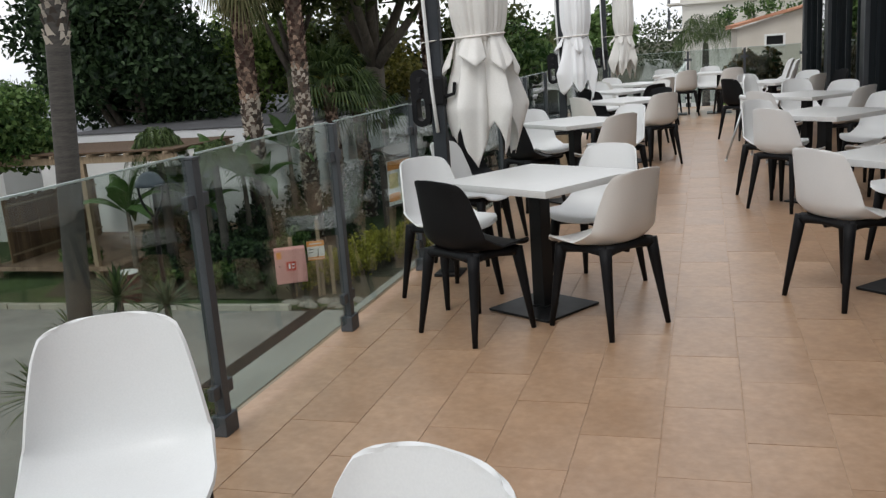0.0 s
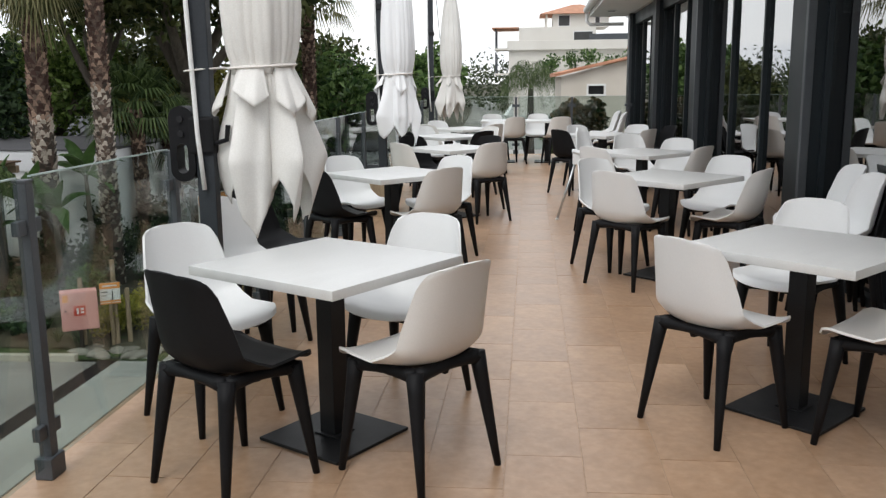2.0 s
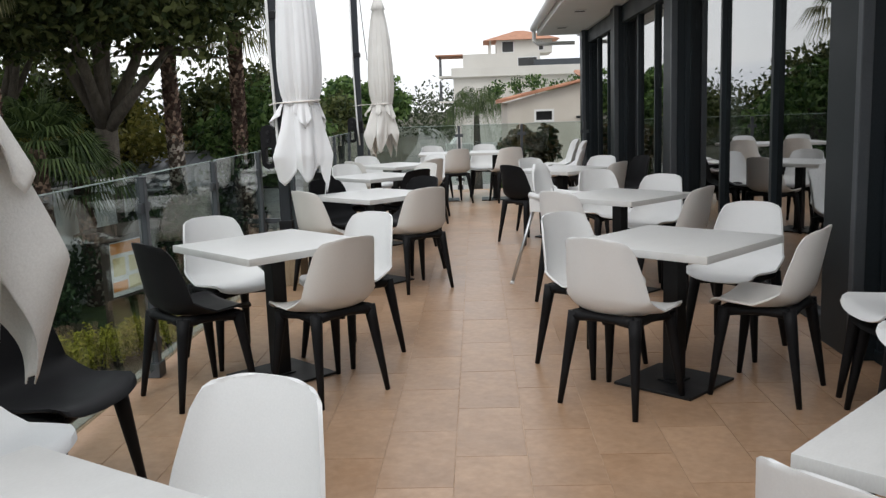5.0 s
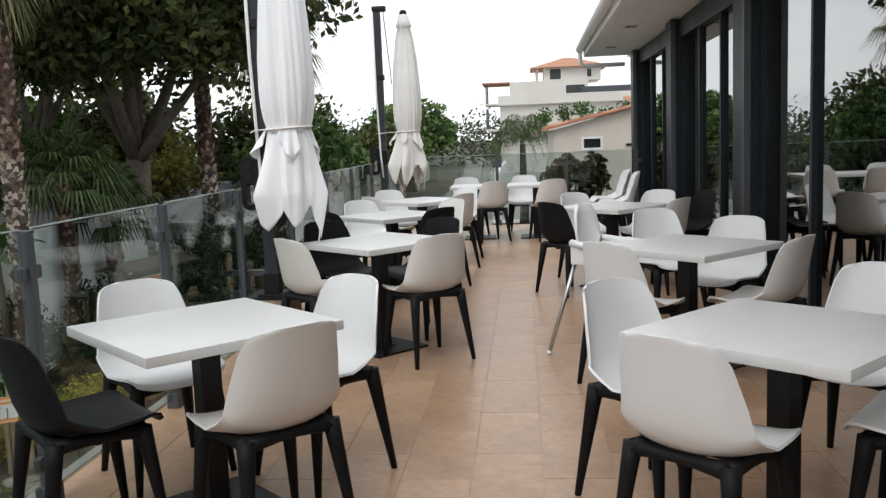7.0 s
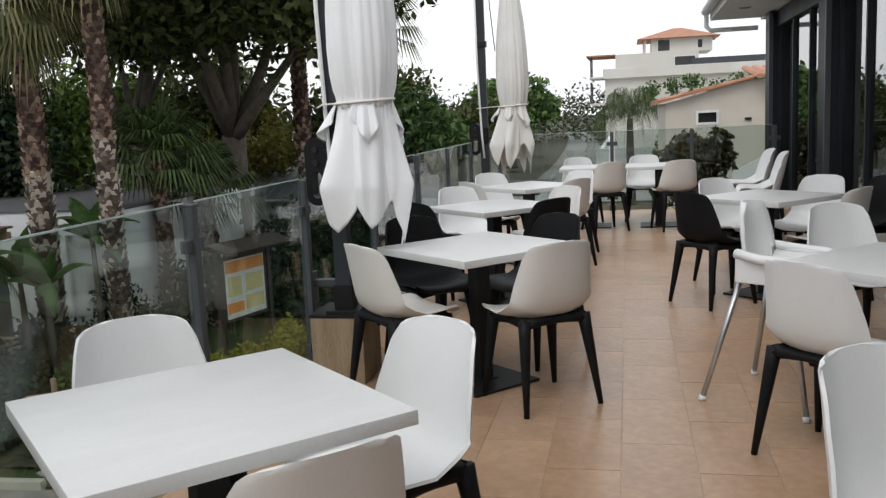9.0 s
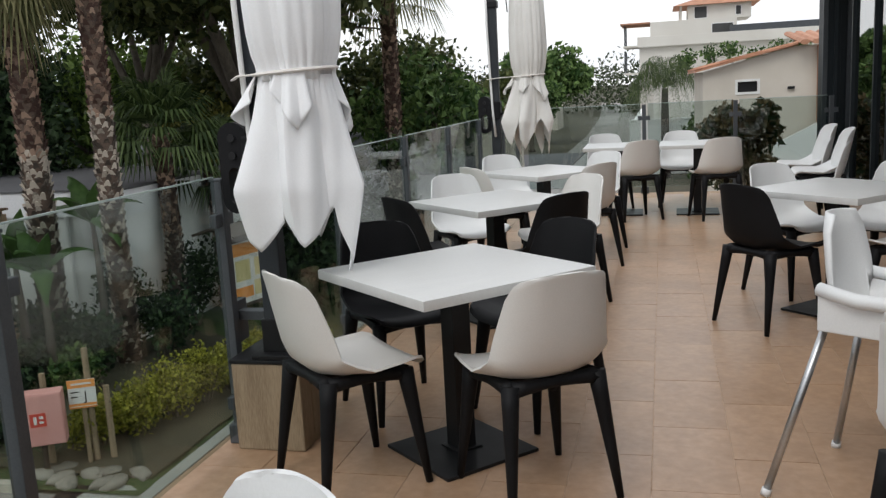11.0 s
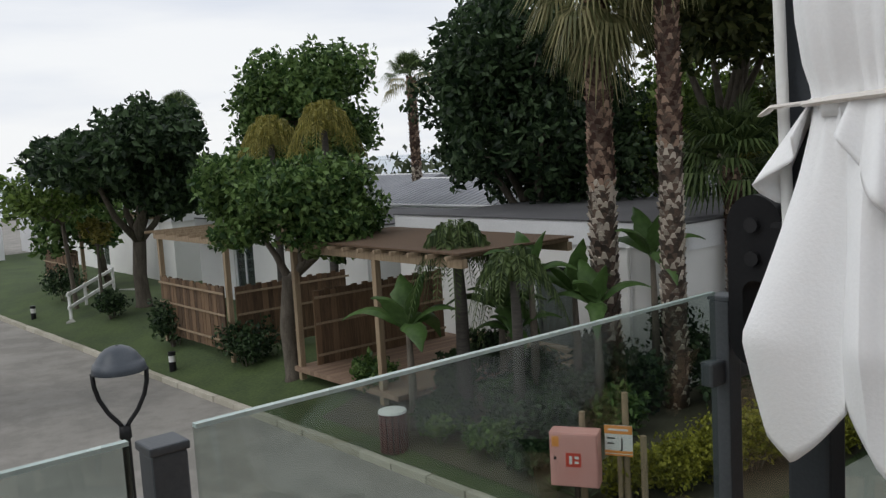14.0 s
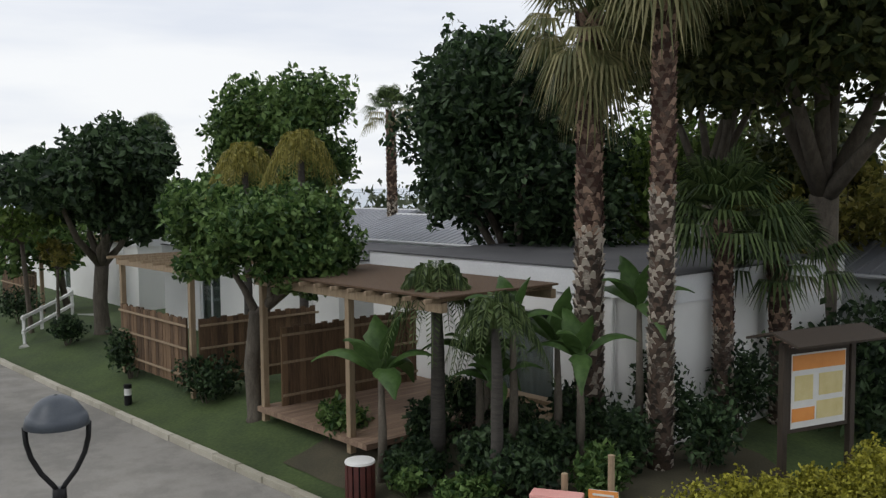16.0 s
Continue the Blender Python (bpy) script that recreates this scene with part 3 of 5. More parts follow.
# two pairs stacked against the glazing, a white chair nested on a black one
for x, y in ((1.82, 5.93), (1.90, 6.47)):
    chair("b", x + 0.04, y, 181, 0.0)
    chair("w", x, y, 181, 0.06)

# high chair beside the aisle
def high_chair(x, y, rz):
    h = thing("high_chair", "white plastic child's high chair on splayed steel legs", "high chair", pose(x, y, 0, 0, 0, rz))
    rows = []
    for (yy, z, w) in [(0.15, 0.545, 0.13), (0.13, 0.535, 0.145), (0.0, 0.53, 0.150), (-0.09, 0.54, 0.150), (-0.13, 0.60, 0.148), (-0.15, 0.72, 0.140), (-0.165, 0.82, 0.120), (-0.17, 0.875, 0.075)]:
        rows.append([(w * u, yy + (0.05 * abs(u) ** 3 if z > 0.56 else 0), z + (0.10 * abs(u) ** 6 if z < 0.56 else 0)) for u in [-1 + k / 6 for k in range(13)]])
    o = part("seat", Shape().grid(rows), M["white_plastic"], h, smooth=True)
    md = o.modifiers.new("thickness", "SOLIDIFY")
    md.thickness = 0.012
    rim = [(-0.16, -0.12, 0.66), (-0.185, 0.0, 0.645), (-0.175, 0.13, 0.64), (-0.11, 0.19, 0.645), (0, 0.205, 0.65), (0.11, 0.19, 0.645), (0.175, 0.13, 0.64), (0.185, 0.0, 0.645), (0.16, -0.12, 0.66)]
    part("arm_rim", Shape().tube(rim, 0.022, 8), M["white_plastic"], h, smooth=True)
    for s in (-1, 1):
        part("side_panel", Shape().bevel_box(s * 0.165 - 0.008, -0.12, 0.535, s * 0.165 + 0.008, 0.14, 0.645, 0.006), M["white_plastic"], h)
        for t in (-1, 1):
            leg = part("leg", Shape().tube([(s * 0.135, t * 0.11, 0.545), (s * 0.245, t * 0.235, 0.012)], 0.0125, 10), M["steel"], h, "grey steel tube leg", smooth=True)
            part("foot", Shape().tube([(s * 0.243, t * 0.233, 0.022), (s * 0.248, t * 0.238, 0.0)], 0.016, 10), M["white_plastic"], leg, "white plastic foot", smooth=True)
    part("belt", Shape().tube([(0.03, 0.13, 0.52), (0.035, 0.145, 0.40), (0.03, 0.14, 0.31)], 0.009, 6, squash=0.3), M["black_plastic"], h, "black hanging safety belt")
    part("buckle", Shape().bevel_box(0.005, 0.125, 0.27, 0.055, 0.155, 0.31, 0.006), M["black_plastic"], h, "black plastic buckle")
    return h


high_chair(0.68, 9.89, -124).scale = (1.1, 1.1, 1.1)

# ---- parasols ----
def parasol(mast, hub, fabric, label, seed, block, turn):
    """Closed cantilever parasol: the mast and, beside it, the tied canopy."""
    r = random.Random(seed)
    p = thing("parasol", label, "parasol", pose(mast[0], mast[1], 0), "closed parasols")
    z0 = 0.39 if block else 0.0
    part("mast", Shape().bevel_box(-0.045, -0.035, z0, 0.045, 0.035, 3.06, 0.008), M["mast_metal"], p, "graphite mast of oval section")
    part("mast_foot", Shape().bevel_box(-0.09, -0.09, z0, 0.09, 0.09, z0 + 0.02, 0.004).bevel_box(-0.055, -0.045, z0 + 0.02, 0.055, 0.045, z0 + 0.16, 0.006), M["black_metal"], p)
    part("mast_cap", Shape().bevel_box(-0.06, -0.045, 3.06, 0.12, 0.045, 3.13, 0.02), M["black_metal"], p)
    part("mast_collar", Shape().bevel_box(-0.06, -0.05, 2.20, 0.06, 0.05, 2.27, 0.01), M["black_metal"], p)
    # pear-shaped crank plate with a hand hole, standing off the mast
    s = Shape()
    ring, hole = [], []
    for k in range(28):
        a = 2 * math.pi * k / 28
        ring.append((-0.105 + 0.062 * math.cos(a), 1.17 + 0.062 * math.sin(a) + (0.12 if math.sin(a) > 0 else -0.12)))
        hole.append((-0.105 + 0.028 * math.cos(a), 1.10 + 0.028 * math.sin(a) + (0.045 if math.sin(a) > 0 else -0.045)))
    for yy in (-0.05, 0.05):
        s.add([(x, yy, z) for x, z in ring] + [(x, yy, z) for x, z in hole], [(k, (k + 1) % 28, 28 + (k + 1) % 28, 28 + k) for k in range(28)])
    for loop in (ring, hole):
        s.add([(x, yy, z) for yy in (-0.05, 0.05) for x, z in loop], [(k, (k + 1) % 28, 28 + (k + 1) % 28, 28 + k) for k in range(28)])
    cr = part("crank_housing", s, M["black_plastic"], p, "black crank plate with a hand hole")
    part("bracket", Shape().bevel_box(-0.07, -0.055, 1.12, 0.055, 0.055, 1.30, 0.015), M["black_plastic"], cr)
    for z in (1.22, 1.29):
        part("bolt", Shape().tube([(-0.105, -0.062, z), (-0.105, -0.048, z)], 0.016, 10), M["black_metal"], cr)
    part("crank_handle", Shape().tube([(0.05, -0.03, 1.17), (0.12, -0.05, 1.19), (0.13, -0.05, 1.26)], 0.012, 8), M["black_plastic"], cr)
    part("arm", Shape().tube([(-0.05, -0.055, 3.02), (-0.045, -0.058, 2.0), (-0.02, -0.06, 1.22), (0.0, -0.06, 0.95)], 0.012, 8), M["soffit"], p, "slim white strut", smooth=True)
    part("cable", Shape().tube([(0.08, 0, 3.10), (0.12, -0.02, 2.60), (0.16, -0.03, 2.15)], 0.006, 6), M["black_metal"], p)
    cx, cy = hub[0] - mast[0], hub[1] - mast[1]
    tri = lambda a: abs((a / math.pi) % 2 - 1) * 2 - 1
    ph = [r.uniform(0, 6.28) for _ in range(8)]
    prof = [(3.03, 0.022), (3.00, 0.05), (2.93, 0.075), (2.86, 0.098), (2.845, 0.078), (2.70, 0.108), (2.45, 0.140), (2.20, 0.160), (1.98, 0.172), (1.80, 0.175), (1.68, 0.168), (1.60, 0.155), (1.56, 0.142), (1.535, 0.138), (1.50, 0.136)]
    n, rows = 168, []
    for z, rad in prof:
        row = []
        grow = min(1.0, (3.05 - z) / 0.5)
        for k in range(n):
            a = 2 * math.pi * k / n
            rr = rad * (1 + grow * (0.075 * tri(5 * a + ph[0] + 0.5 * math.sin(1.5 * z)) + 0.05 * tri(9 * a + ph[1] - 0.7 * z) + 0.02 * math.sin(23 * a + ph[2] + 2 * z)) + 0.025 * math.sin(34 * a + ph[3]) * math.exp(-((z - 1.55) / 0.07) ** 2))
            row.append((cx + rr * math.cos(a + turn), cy + rr * math.sin(a + turn), z))
        rows.append(row)
    o = part("canopy", Shape().grid(rows, closed=True), fabric, p, "white folded canvas canopy", smooth=True)
    o.modifiers.new("thickness", "SOLIDIFY").thickness = 0.005

    # the loose hem below the strap: broad flat facets between sharp folds, with a toothed edge
    K = 5
    corner = [2 * math.pi * (k + r.uniform(-0.2, 0.2)) / K for k in range(K)]
    reach = [r.uniform(0.07, 0.14) for _ in range(K)]
    dip = [r.uniform(0.03, 0.055) for _ in range(K)]
    tip = [r.uniform(0.64, 0.82) for _ in range(K)]
    notch = [r.uniform(0.36, 0.52) for _ in range(K)]
    lead = [r.uniform(0.12, 0.30) for _ in range(K)]
    n, m = 192, 30
    grid = []
    for iv in range(m + 1):
        v = iv / m
        row = []
        for k in range(n):
            a = 2 * math.pi * k / n
            j = max((i for i in range(K) if corner[i] <= a + 1e-9), default=K - 1)
            a0, a1 = corner[j], corner[(j + 1) % K] + (2 * math.pi if j == K - 1 else 0)
            aa = a if a >= a0 else a + 2 * math.pi
            t = (aa - a0) / (a1 - a0)
            valley = 0.62
            # hem length: longest just past an outward fold, shortest near the valley
            u = (t - lead[j] * 0.5) % 1.0
            nx = tip[(j + 1) % K] if t >= lead[j] * 0.5 else tip[j]
            cur = tip[j]
            if u < valley:
                L = cur + (notch[j] - cur) * (u / valley)
            else:
                L = notch[j] + (nx - notch[j]) * ((u - valley) / (1 - valley))
            d = v * L
            g = min(1.0, d / 0.42)
            outward = reach[j] * (1 - t / valley) if t < valley else reach[(j + 1) % K] * (t - valley) / (1 - valley)
            inward = dip[j] * (t / valley) if t < valley else dip[j] * (1 - t) / (1 - valley)
            taper = 1 - 0.70 * max(0.0, d - 0.42) / 0.38
            rad = 0.138 + g * taper * (0.028 + outward - 0.6 * inward) + 0.010 * g * math.sin(11 * a + 6 * d + ph[5]) + 0.006 * math.sin(34 * a + ph[3]) * math.exp(-d / 0.07)
            swing = 0.22 * d * math.sin(2 * a + ph[6])
            row.append((cx + rad * math.cos(a + turn + swing), cy + rad * math.sin(a + turn + swing), 1.515 - d))
        grid.append(row)
    hem = part("hem", Shape().grid(grid, closed=True), fabric, o, "loose pointed hem hanging below the strap", smooth=True)
    hem.modifiers.new("thickness", "SOLIDIFY").thickness = 0.004
    hem.data.set_sharp_from_angle(angle=radians(38))

    def flap(a0, half, short, long, tipped, out):
        """A short end of cloth turned out over the strap."""
        rows = []
        for iv in range(13):
            v = iv / 12
            row = []
            for iu in range(25):
                u = -1 + iu / 12
                L = long - (long - short) * abs(u - tipped) / (1 + abs(tipped))
                d = v * L
                rad = 0.146 + out * min(1.0, d / (long * 0.8)) * (1 - 0.35 * abs(u)) + 0.022 * v * tri(7 * u + ph[7] + a0)
                ang = a0 + half * u * (1 + 0.25 * v)
                row.append((cx + rad * math.cos(ang + turn), cy + rad * math.sin(ang + turn), 1.535 - d))
            rows.append(row)
        c = part("cloth_flap", Shape().grid(rows), fabric, o, smooth=True)
        c.modifiers.new("thickness", "SOLIDIFY").thickness = 0.004

    for k in range(5):
        flap(2 * math.pi * k / 5 + r.uniform(-0.35, 0.35), r.uniform(0.30, 0.48), 0.07, r.uniform(0.17, 0.27), r.uniform(-0.6, 0.6), r.uniform(0.05, 0.11))
    ring = [(cx + 0.150 * math.cos(a), cy + 0.150 * math.sin(a), 1.535 + 0.008 * math.sin(a + 1)) for a in [2 * math.pi * k / 32 for k in range(33)]]
    part("tie_strap", Shape().tube(ring, 0.020, 8, squash=0.35), M["strap"], o, "pale tie strap round the canopy")
    part("strap_end", Shape().tube([(cx - 0.145, cy - 0.03, 1.53), (cx * 0.5 - 0.12, cy - 0.07, 1.525), (-0.06, -0.075, 1.515)], 0.017, 6, squash=0.3), M["strap"], o)
    part("canopy_cap", Shape().tube([(cx, cy, 3.01), (cx, cy, 3.05), (cx, cy, 3.07)], [0.05, 0.045, 0.01], 10), M["black_plastic"], p)


parasol((-1.55, 4.70), (-1.27, 4.75), M["fabric_old"], "closed off-white parasol tied with a strap beside the railing", 3, False, 0.5)
parasol((-1.57, 10.06), (-1.39, 10.03), M["fabric"], "closed white parasol tied with a strap on a timber block", 5, True, 1.2)
parasol((-1.64, 15.60), (-1.30, 15.60), M["fabric_old"], "closed cream parasol tied with a strap beside the railing", 9, False, 2.2)
b = thing("timber_block", "weathered square timber block under the parasol mast", "timber block", pose(-1.585, 10.14, 0))
for i in range(3):
    part("plank", Shape().bevel_box(-0.17, -0.17 + 0.114 * i, 0.0, 0.13, -0.17 + 0.114 * i + 0.111, 0.372, 0.008), M["timber"], b)
part("top_plate", Shape().bevel_box(-0.175, -0.175, 0.373, 0.175, 0.175, 0.389, 0.004), M["black_metal"], b)
part("clamp_bar", Shape().bevel_box(-0.19, -0.03, 0.52, -0.05, 0.03, 0.56, 0.004), M["post_metal"], b)
part("clamp_plate", Shape().bevel_box(-0.225, -0.06, 0.42, -0.19, 0.06, 0.60, 0.004), M["post_metal"], b)

# ---- planting ----
def leaf_cloud(centres, count, size, seed, jitter=0.5, up=0.3, aspect=0.6, keep=None):
    """Small folded leaves scattered through ellipsoid clumps (x, y, z, rx, ry, rz)."""
    q = np.random.RandomState(seed)
    vol = np.array([(c[3] * c[4] * c[5]) ** 0.66 for c in centres])
    num = np.maximum(4, (count * vol / vol.sum()).astype(int))
    P = []
    for c, k in zip(centres, num):
        d = q.normal(size=(k, 3))
        d /= np.linalg.norm(d, axis=1)[:, None]
        rad = (1 - jitter * q.rand(k) ** 1.5)
        rad *= 1 + 0.16 * np.sin(5 * d[:, 0] + 7 * d[:, 1] + c[0]) + 0.12 * np.sin(9 * d[:, 2] + 6 * d[:, 0])
        P.append(np.array(c[:3]) + d * rad[:, None] * np.array(c[3:6]))
    P = np.concatenate(P)
    k = len(P)
    a = q.normal(size=(k, 3))
    a[:, 2] -= up
    a /= np.linalg.norm(a, axis=1)[:, None]
    b = np.cross(a, q.normal(size=(k, 3)))
    b /= np.linalg.norm(b, axis=1)[:, None]
    s = size * (0.6 + 0.8 * q.rand(k))[:, None]
    c = np.cross(a, b)
    V = np.stack([P - a * s * 0.5, P + b * s * aspect * 0.5 + c * s * 0.08, P + a * s * 0.6, P - b * s * aspect * 0.5 + c * s * 0.08], axis=1).reshape(-1, 3)
    sh = Shape()
    sh.v = [tuple(p) for p in V.tolist()]
    sh.f = [(4 * i, 4 * i + 1, 4 * i + 2, 4 * i + 3) for i in range(k)]
    return sh


def branches(base, forks, r0, seed):
    """Trunk and limbs: a tapered bole to the fork, then limbs to each end."""
    q = random.Random(seed)
    s = Shape()
    base = Vector(base)
    fork = Vector(forks[0])
    mid = base.lerp(fork, 0.5) + Vector((q.uniform(-0.1, 0.1), q.uniform(-0.1, 0.1), 0))
    s.tube([base - Vector((0, 0, 0.15)), base + Vector((0, 0, 0.1)), base.lerp(mid, 0.5), mid, fork], [r0 * 1.5, r0 * 1.15, r0, r0 * 0.95, r0 * 0.9], 12)
    for e in forks[1:]:
        e = Vector(e)
        m1 = fork.lerp(e, 0.35) + Vector((q.uniform(-0.2, 0.2), q.uniform(-0.2, 0.2), -0.1))
        m2 = fork.lerp(e, 0.7) + Vector((q.uniform(-0.2, 0.2), q.uniform(-0.2, 0.2), 0.1))
        s.tube([fork - Vector((0, 0, 0.1)), m1, m2, e], [r0 * 0.6, r0 * 0.42, r0 * 0.28, r0 * 0.1], 8)
        for _ in range(3):
            d = Vector((q.uniform(-1, 1), q.uniform(-1, 1), q.uniform(-0.1, 1))).normalized() * (e - fork).length * 0.4
            s.tube([m2, m2 + d * 0.6, m2 + d], [r0 * 0.2, r0 * 0.13, r0 * 0.05], 6)
    return s


def tree(x, y, crown, size, label, material, seed, leaves=5000, leaf=0.16, r0=0.2, fork_z=None, clumps=16, bark="bark", jitter=0.5):
    q = random.Random(seed)
    gz = yard_z(x, y) if y > 17.6 and x < -9 else GROUND
    cx, cy, cz = crown
    rx, ry, rz = size
    t = thing("tree", label, "tree", pose(x, y, gz))
    cs = []
    for k in range(clumps):
        a, e = q.uniform(0, 6.283), q.uniform(-0.95, 1.1)
        d = q.uniform(0.45, 0.85)
        w = q.uniform(0.30, 0.50)
        cs.append((cx - x + rx * d * math.cos(a) * math.cos(e), cy - y + ry * d * math.sin(a) * math.cos(e), cz - gz + rz * d * math.sin(e), rx * w, ry * w, rz * w * 0.9))
    fz = (fork_z if fork_z is not None else cz - rz * 0.8) - gz
    ends = [(c[0], c[1], c[2]) for c in cs[:7]]
    part("trunk", branches((0, 0, 0), [((cx - x) * 0.3, (cy - y) * 0.3, fz)] + ends, r0, seed), M[bark], t, smooth=True)
    part("crown", leaf_cloud(cs, leaves, leaf, seed, jitter), material, t)
    return t


def fan_frond(s, root, direction, length, blades=18, spread=1.9, droop=0.4, width=0.035):
    """One fan leaf: a stalk and narrow blades that droop at their tips."""
    d = Vector(direction).normalized()
    side = d.cross(Vector((0, 0, 1)))
    if side.length < 0.05:
        side = Vector((1, 0, 0))
    side.normalize()
    nrm = side.cross(d).normalized()
    root = Vector(root)
    hub = root + d * length * 0.5
    s.add([root - side * 0.02, root + side * 0.02, hub + side * 0.012, hub - side * 0.012], [(0, 1, 2, 3)])
    for i in range(blades):
        a = spread * (-1 + 2 * i / (blades - 1)) * 0.8
        bd = d * math.cos(a) + side * math.sin(a)
        L = length * 0.55 * (0.75 + 0.25 * math.cos(a))
        ws = side * math.cos(a) - d * math.sin(a)
        m = hub + bd * L * 0.55 + nrm * 0.02
        e = hub + bd * L - Vector((0, 0, droop * L))
        s.add([hub, m - ws * width, m + ws * width, e], [(0, 1, 2), (1, 3, 2)])


def palm(x, y, top, r, label, seed, fronds=46, length=1.7, boots=True, dry=0.3, skirt=0.5, gz=None, lean=(0, 0)):
    """Fan palm with a trunk of old leaf bases."""
    q = random.Random(seed)
    gz = (yard_z(x, y) if y > 17.6 and x < -9 else GROUND) if gz is None else gz
    H = top - gz
    t = thing("palm_tree", label, "palm tree", pose(x, y, gz), "fan palms")
    bend = Vector((q.uniform(-0.25, 0.25), q.uniform(-0.25, 0.25), 0))
    axis = lambda k: Vector((0, 0, -0.1 + (H + 0.1) * k)) + bend * k * k + Vector((lean[0], lean[1], 0)) * k
    s = Shape()
    n = 14
    s.tube([axis(i / n) for i in range(n + 1)], [r * (1.12 - 0.25 * min(1, i / n) + 0.12 * math.exp(-3 * i)) for i in range(n + 1)], 14)
    trunk = part("trunk", s, M["palm_core"] if boots is True else M["palm_smooth"], t, smooth=True)
    if boots:
        for name, lo, hi, mat in ((("old_leaf_base_cover", 0.0, 0.52, "palm_bark_low"), ("leaf_base_cover", 0.5, 1.0, "palm_bark")) if boots is True else (("leaf_base_cover", 0.63, 1.0, "palm_bark_low"),)):
            s = Shape()
            count = int(H * (hi - lo) * 74)
            for i in range(count):
                k = lo + (hi - lo) * (i + q.random()) / count
                a = i * 2.39996 + q.uniform(-0.25, 0.25)
                rr = r * (1.10 - 0.25 * k)
                o = axis(k)
                out = Vector((math.cos(a), math.sin(a), 0))
                tan = Vector((-math.sin(a), math.cos(a), 0))
                w, h = r * q.uniform(0.27, 0.40), r * q.uniform(0.42, 0.68)
                lift = r * q.uniform(0.16, 0.36)
                tilt = tan * w * q.uniform(-0.5, 0.5)
                c = o + out * rr * 0.97
                s.add([c - tan * w, c + tan * w, c + out * lift + Vector((0, 0, h)) + tan * w * 0.45 + tilt, c + out * lift + Vector((0, 0, h)) - tan * w * 0.45 + tilt, c + out * lift * 0.3 + Vector((0, 0, h * 1.1)) + tilt],
                      [(0, 1, 2, 3), (3, 2, 4), (0, 3, 4), (1, 4, 2)])
            part(name, s, M[mat], trunk)
    green, old = Shape(), Shape()
    c = axis(1.0)
    for i in range(fronds):
        a = i * 2.39996 + q.uniform(-0.3, 0.3)
        k = (i + 0.5) / fronds
        e = 1.35 - 1.35 * k - (skirt * 2.0 * max(0, k - 0.55))
        d = Vector((math.cos(a) * math.cos(e), math.sin(a) * math.cos(e), math.sin(e)))
        fan_frond(old if k > 1 - dry else green, c + Vector((0, 0, 0.1 - 0.35 * k)), d, length * q.uniform(0.85, 1.12), droop=0.25 + 0.5 * k)
    part("crown", green, M["frond"], t)
    if old.f:
        part("hanging_fronds", old, M["frond_dry"], t)
    return t


def feather_palm(x, y, top, r, label, seed, length=1.6, fronds=14, material="frond"):
    q = random.Random(seed)
    gz = yard_z(x, y)
    t = thing("palm_tree", label, "palm tree", pose(x, y, gz), "feather palms")
    H = top - gz
    part("trunk", Shape().tube([(0, 0, -0.1), (0.02, 0, H * 0.3), (0, 0.03, H * 0.7), (0, 0, H)], [r * 1.3, r, r * 0.9, r * 0.7], 10), M["palm_smooth"], t, smooth=True)
    s = Shape()
    for i in range(fronds):
        a = i * 2.39996
        e = 1.35 - 1.1 * i / fronds + q.uniform(-0.12, 0.12)
        d = Vector((math.cos(a), math.sin(a), 0))
        pts = []
        for k in range(9):
            u = k / 8
            pts.append(Vector((0, 0, H)) + d * length * (u * math.cos(e) * 0.8 + 0.16 * u * u) + Vector((0, 0, length * (1.5 * math.sin(e) * u - 1.45 * u ** 3))))
        s.tube(pts, [0.014 - 0.001 * k for k in range(9)], 5)
        side = Vector((-d.y, d.x, 0))
        for k in range(28):
            u = 0.12 + 0.88 * k / 28
            j = min(7, int(u * 8))
            p = pts[j].lerp(pts[j + 1], u * 8 - j)
            fw = (pts[j + 1] - pts[j]).normalized()
            L = 0.34 * length * (0.5 + 0.6 * math.sin(math.pi * u)) * 0.6
            for sg in (-1, 1):
                tip = p + side * sg * L * 0.55 + fw * L * 0.4 - Vector((0, 0, L * 1.15))
                mid = p + side * sg * L * 0.5 + fw * L * 0.25 - Vector((0, 0, L * 0.2))
                s.add([p, mid + fw * 0.02, tip, mid - fw * 0.02], [(0, 1, 2, 3)])
    part("crown", s, M[material], t)
    return t


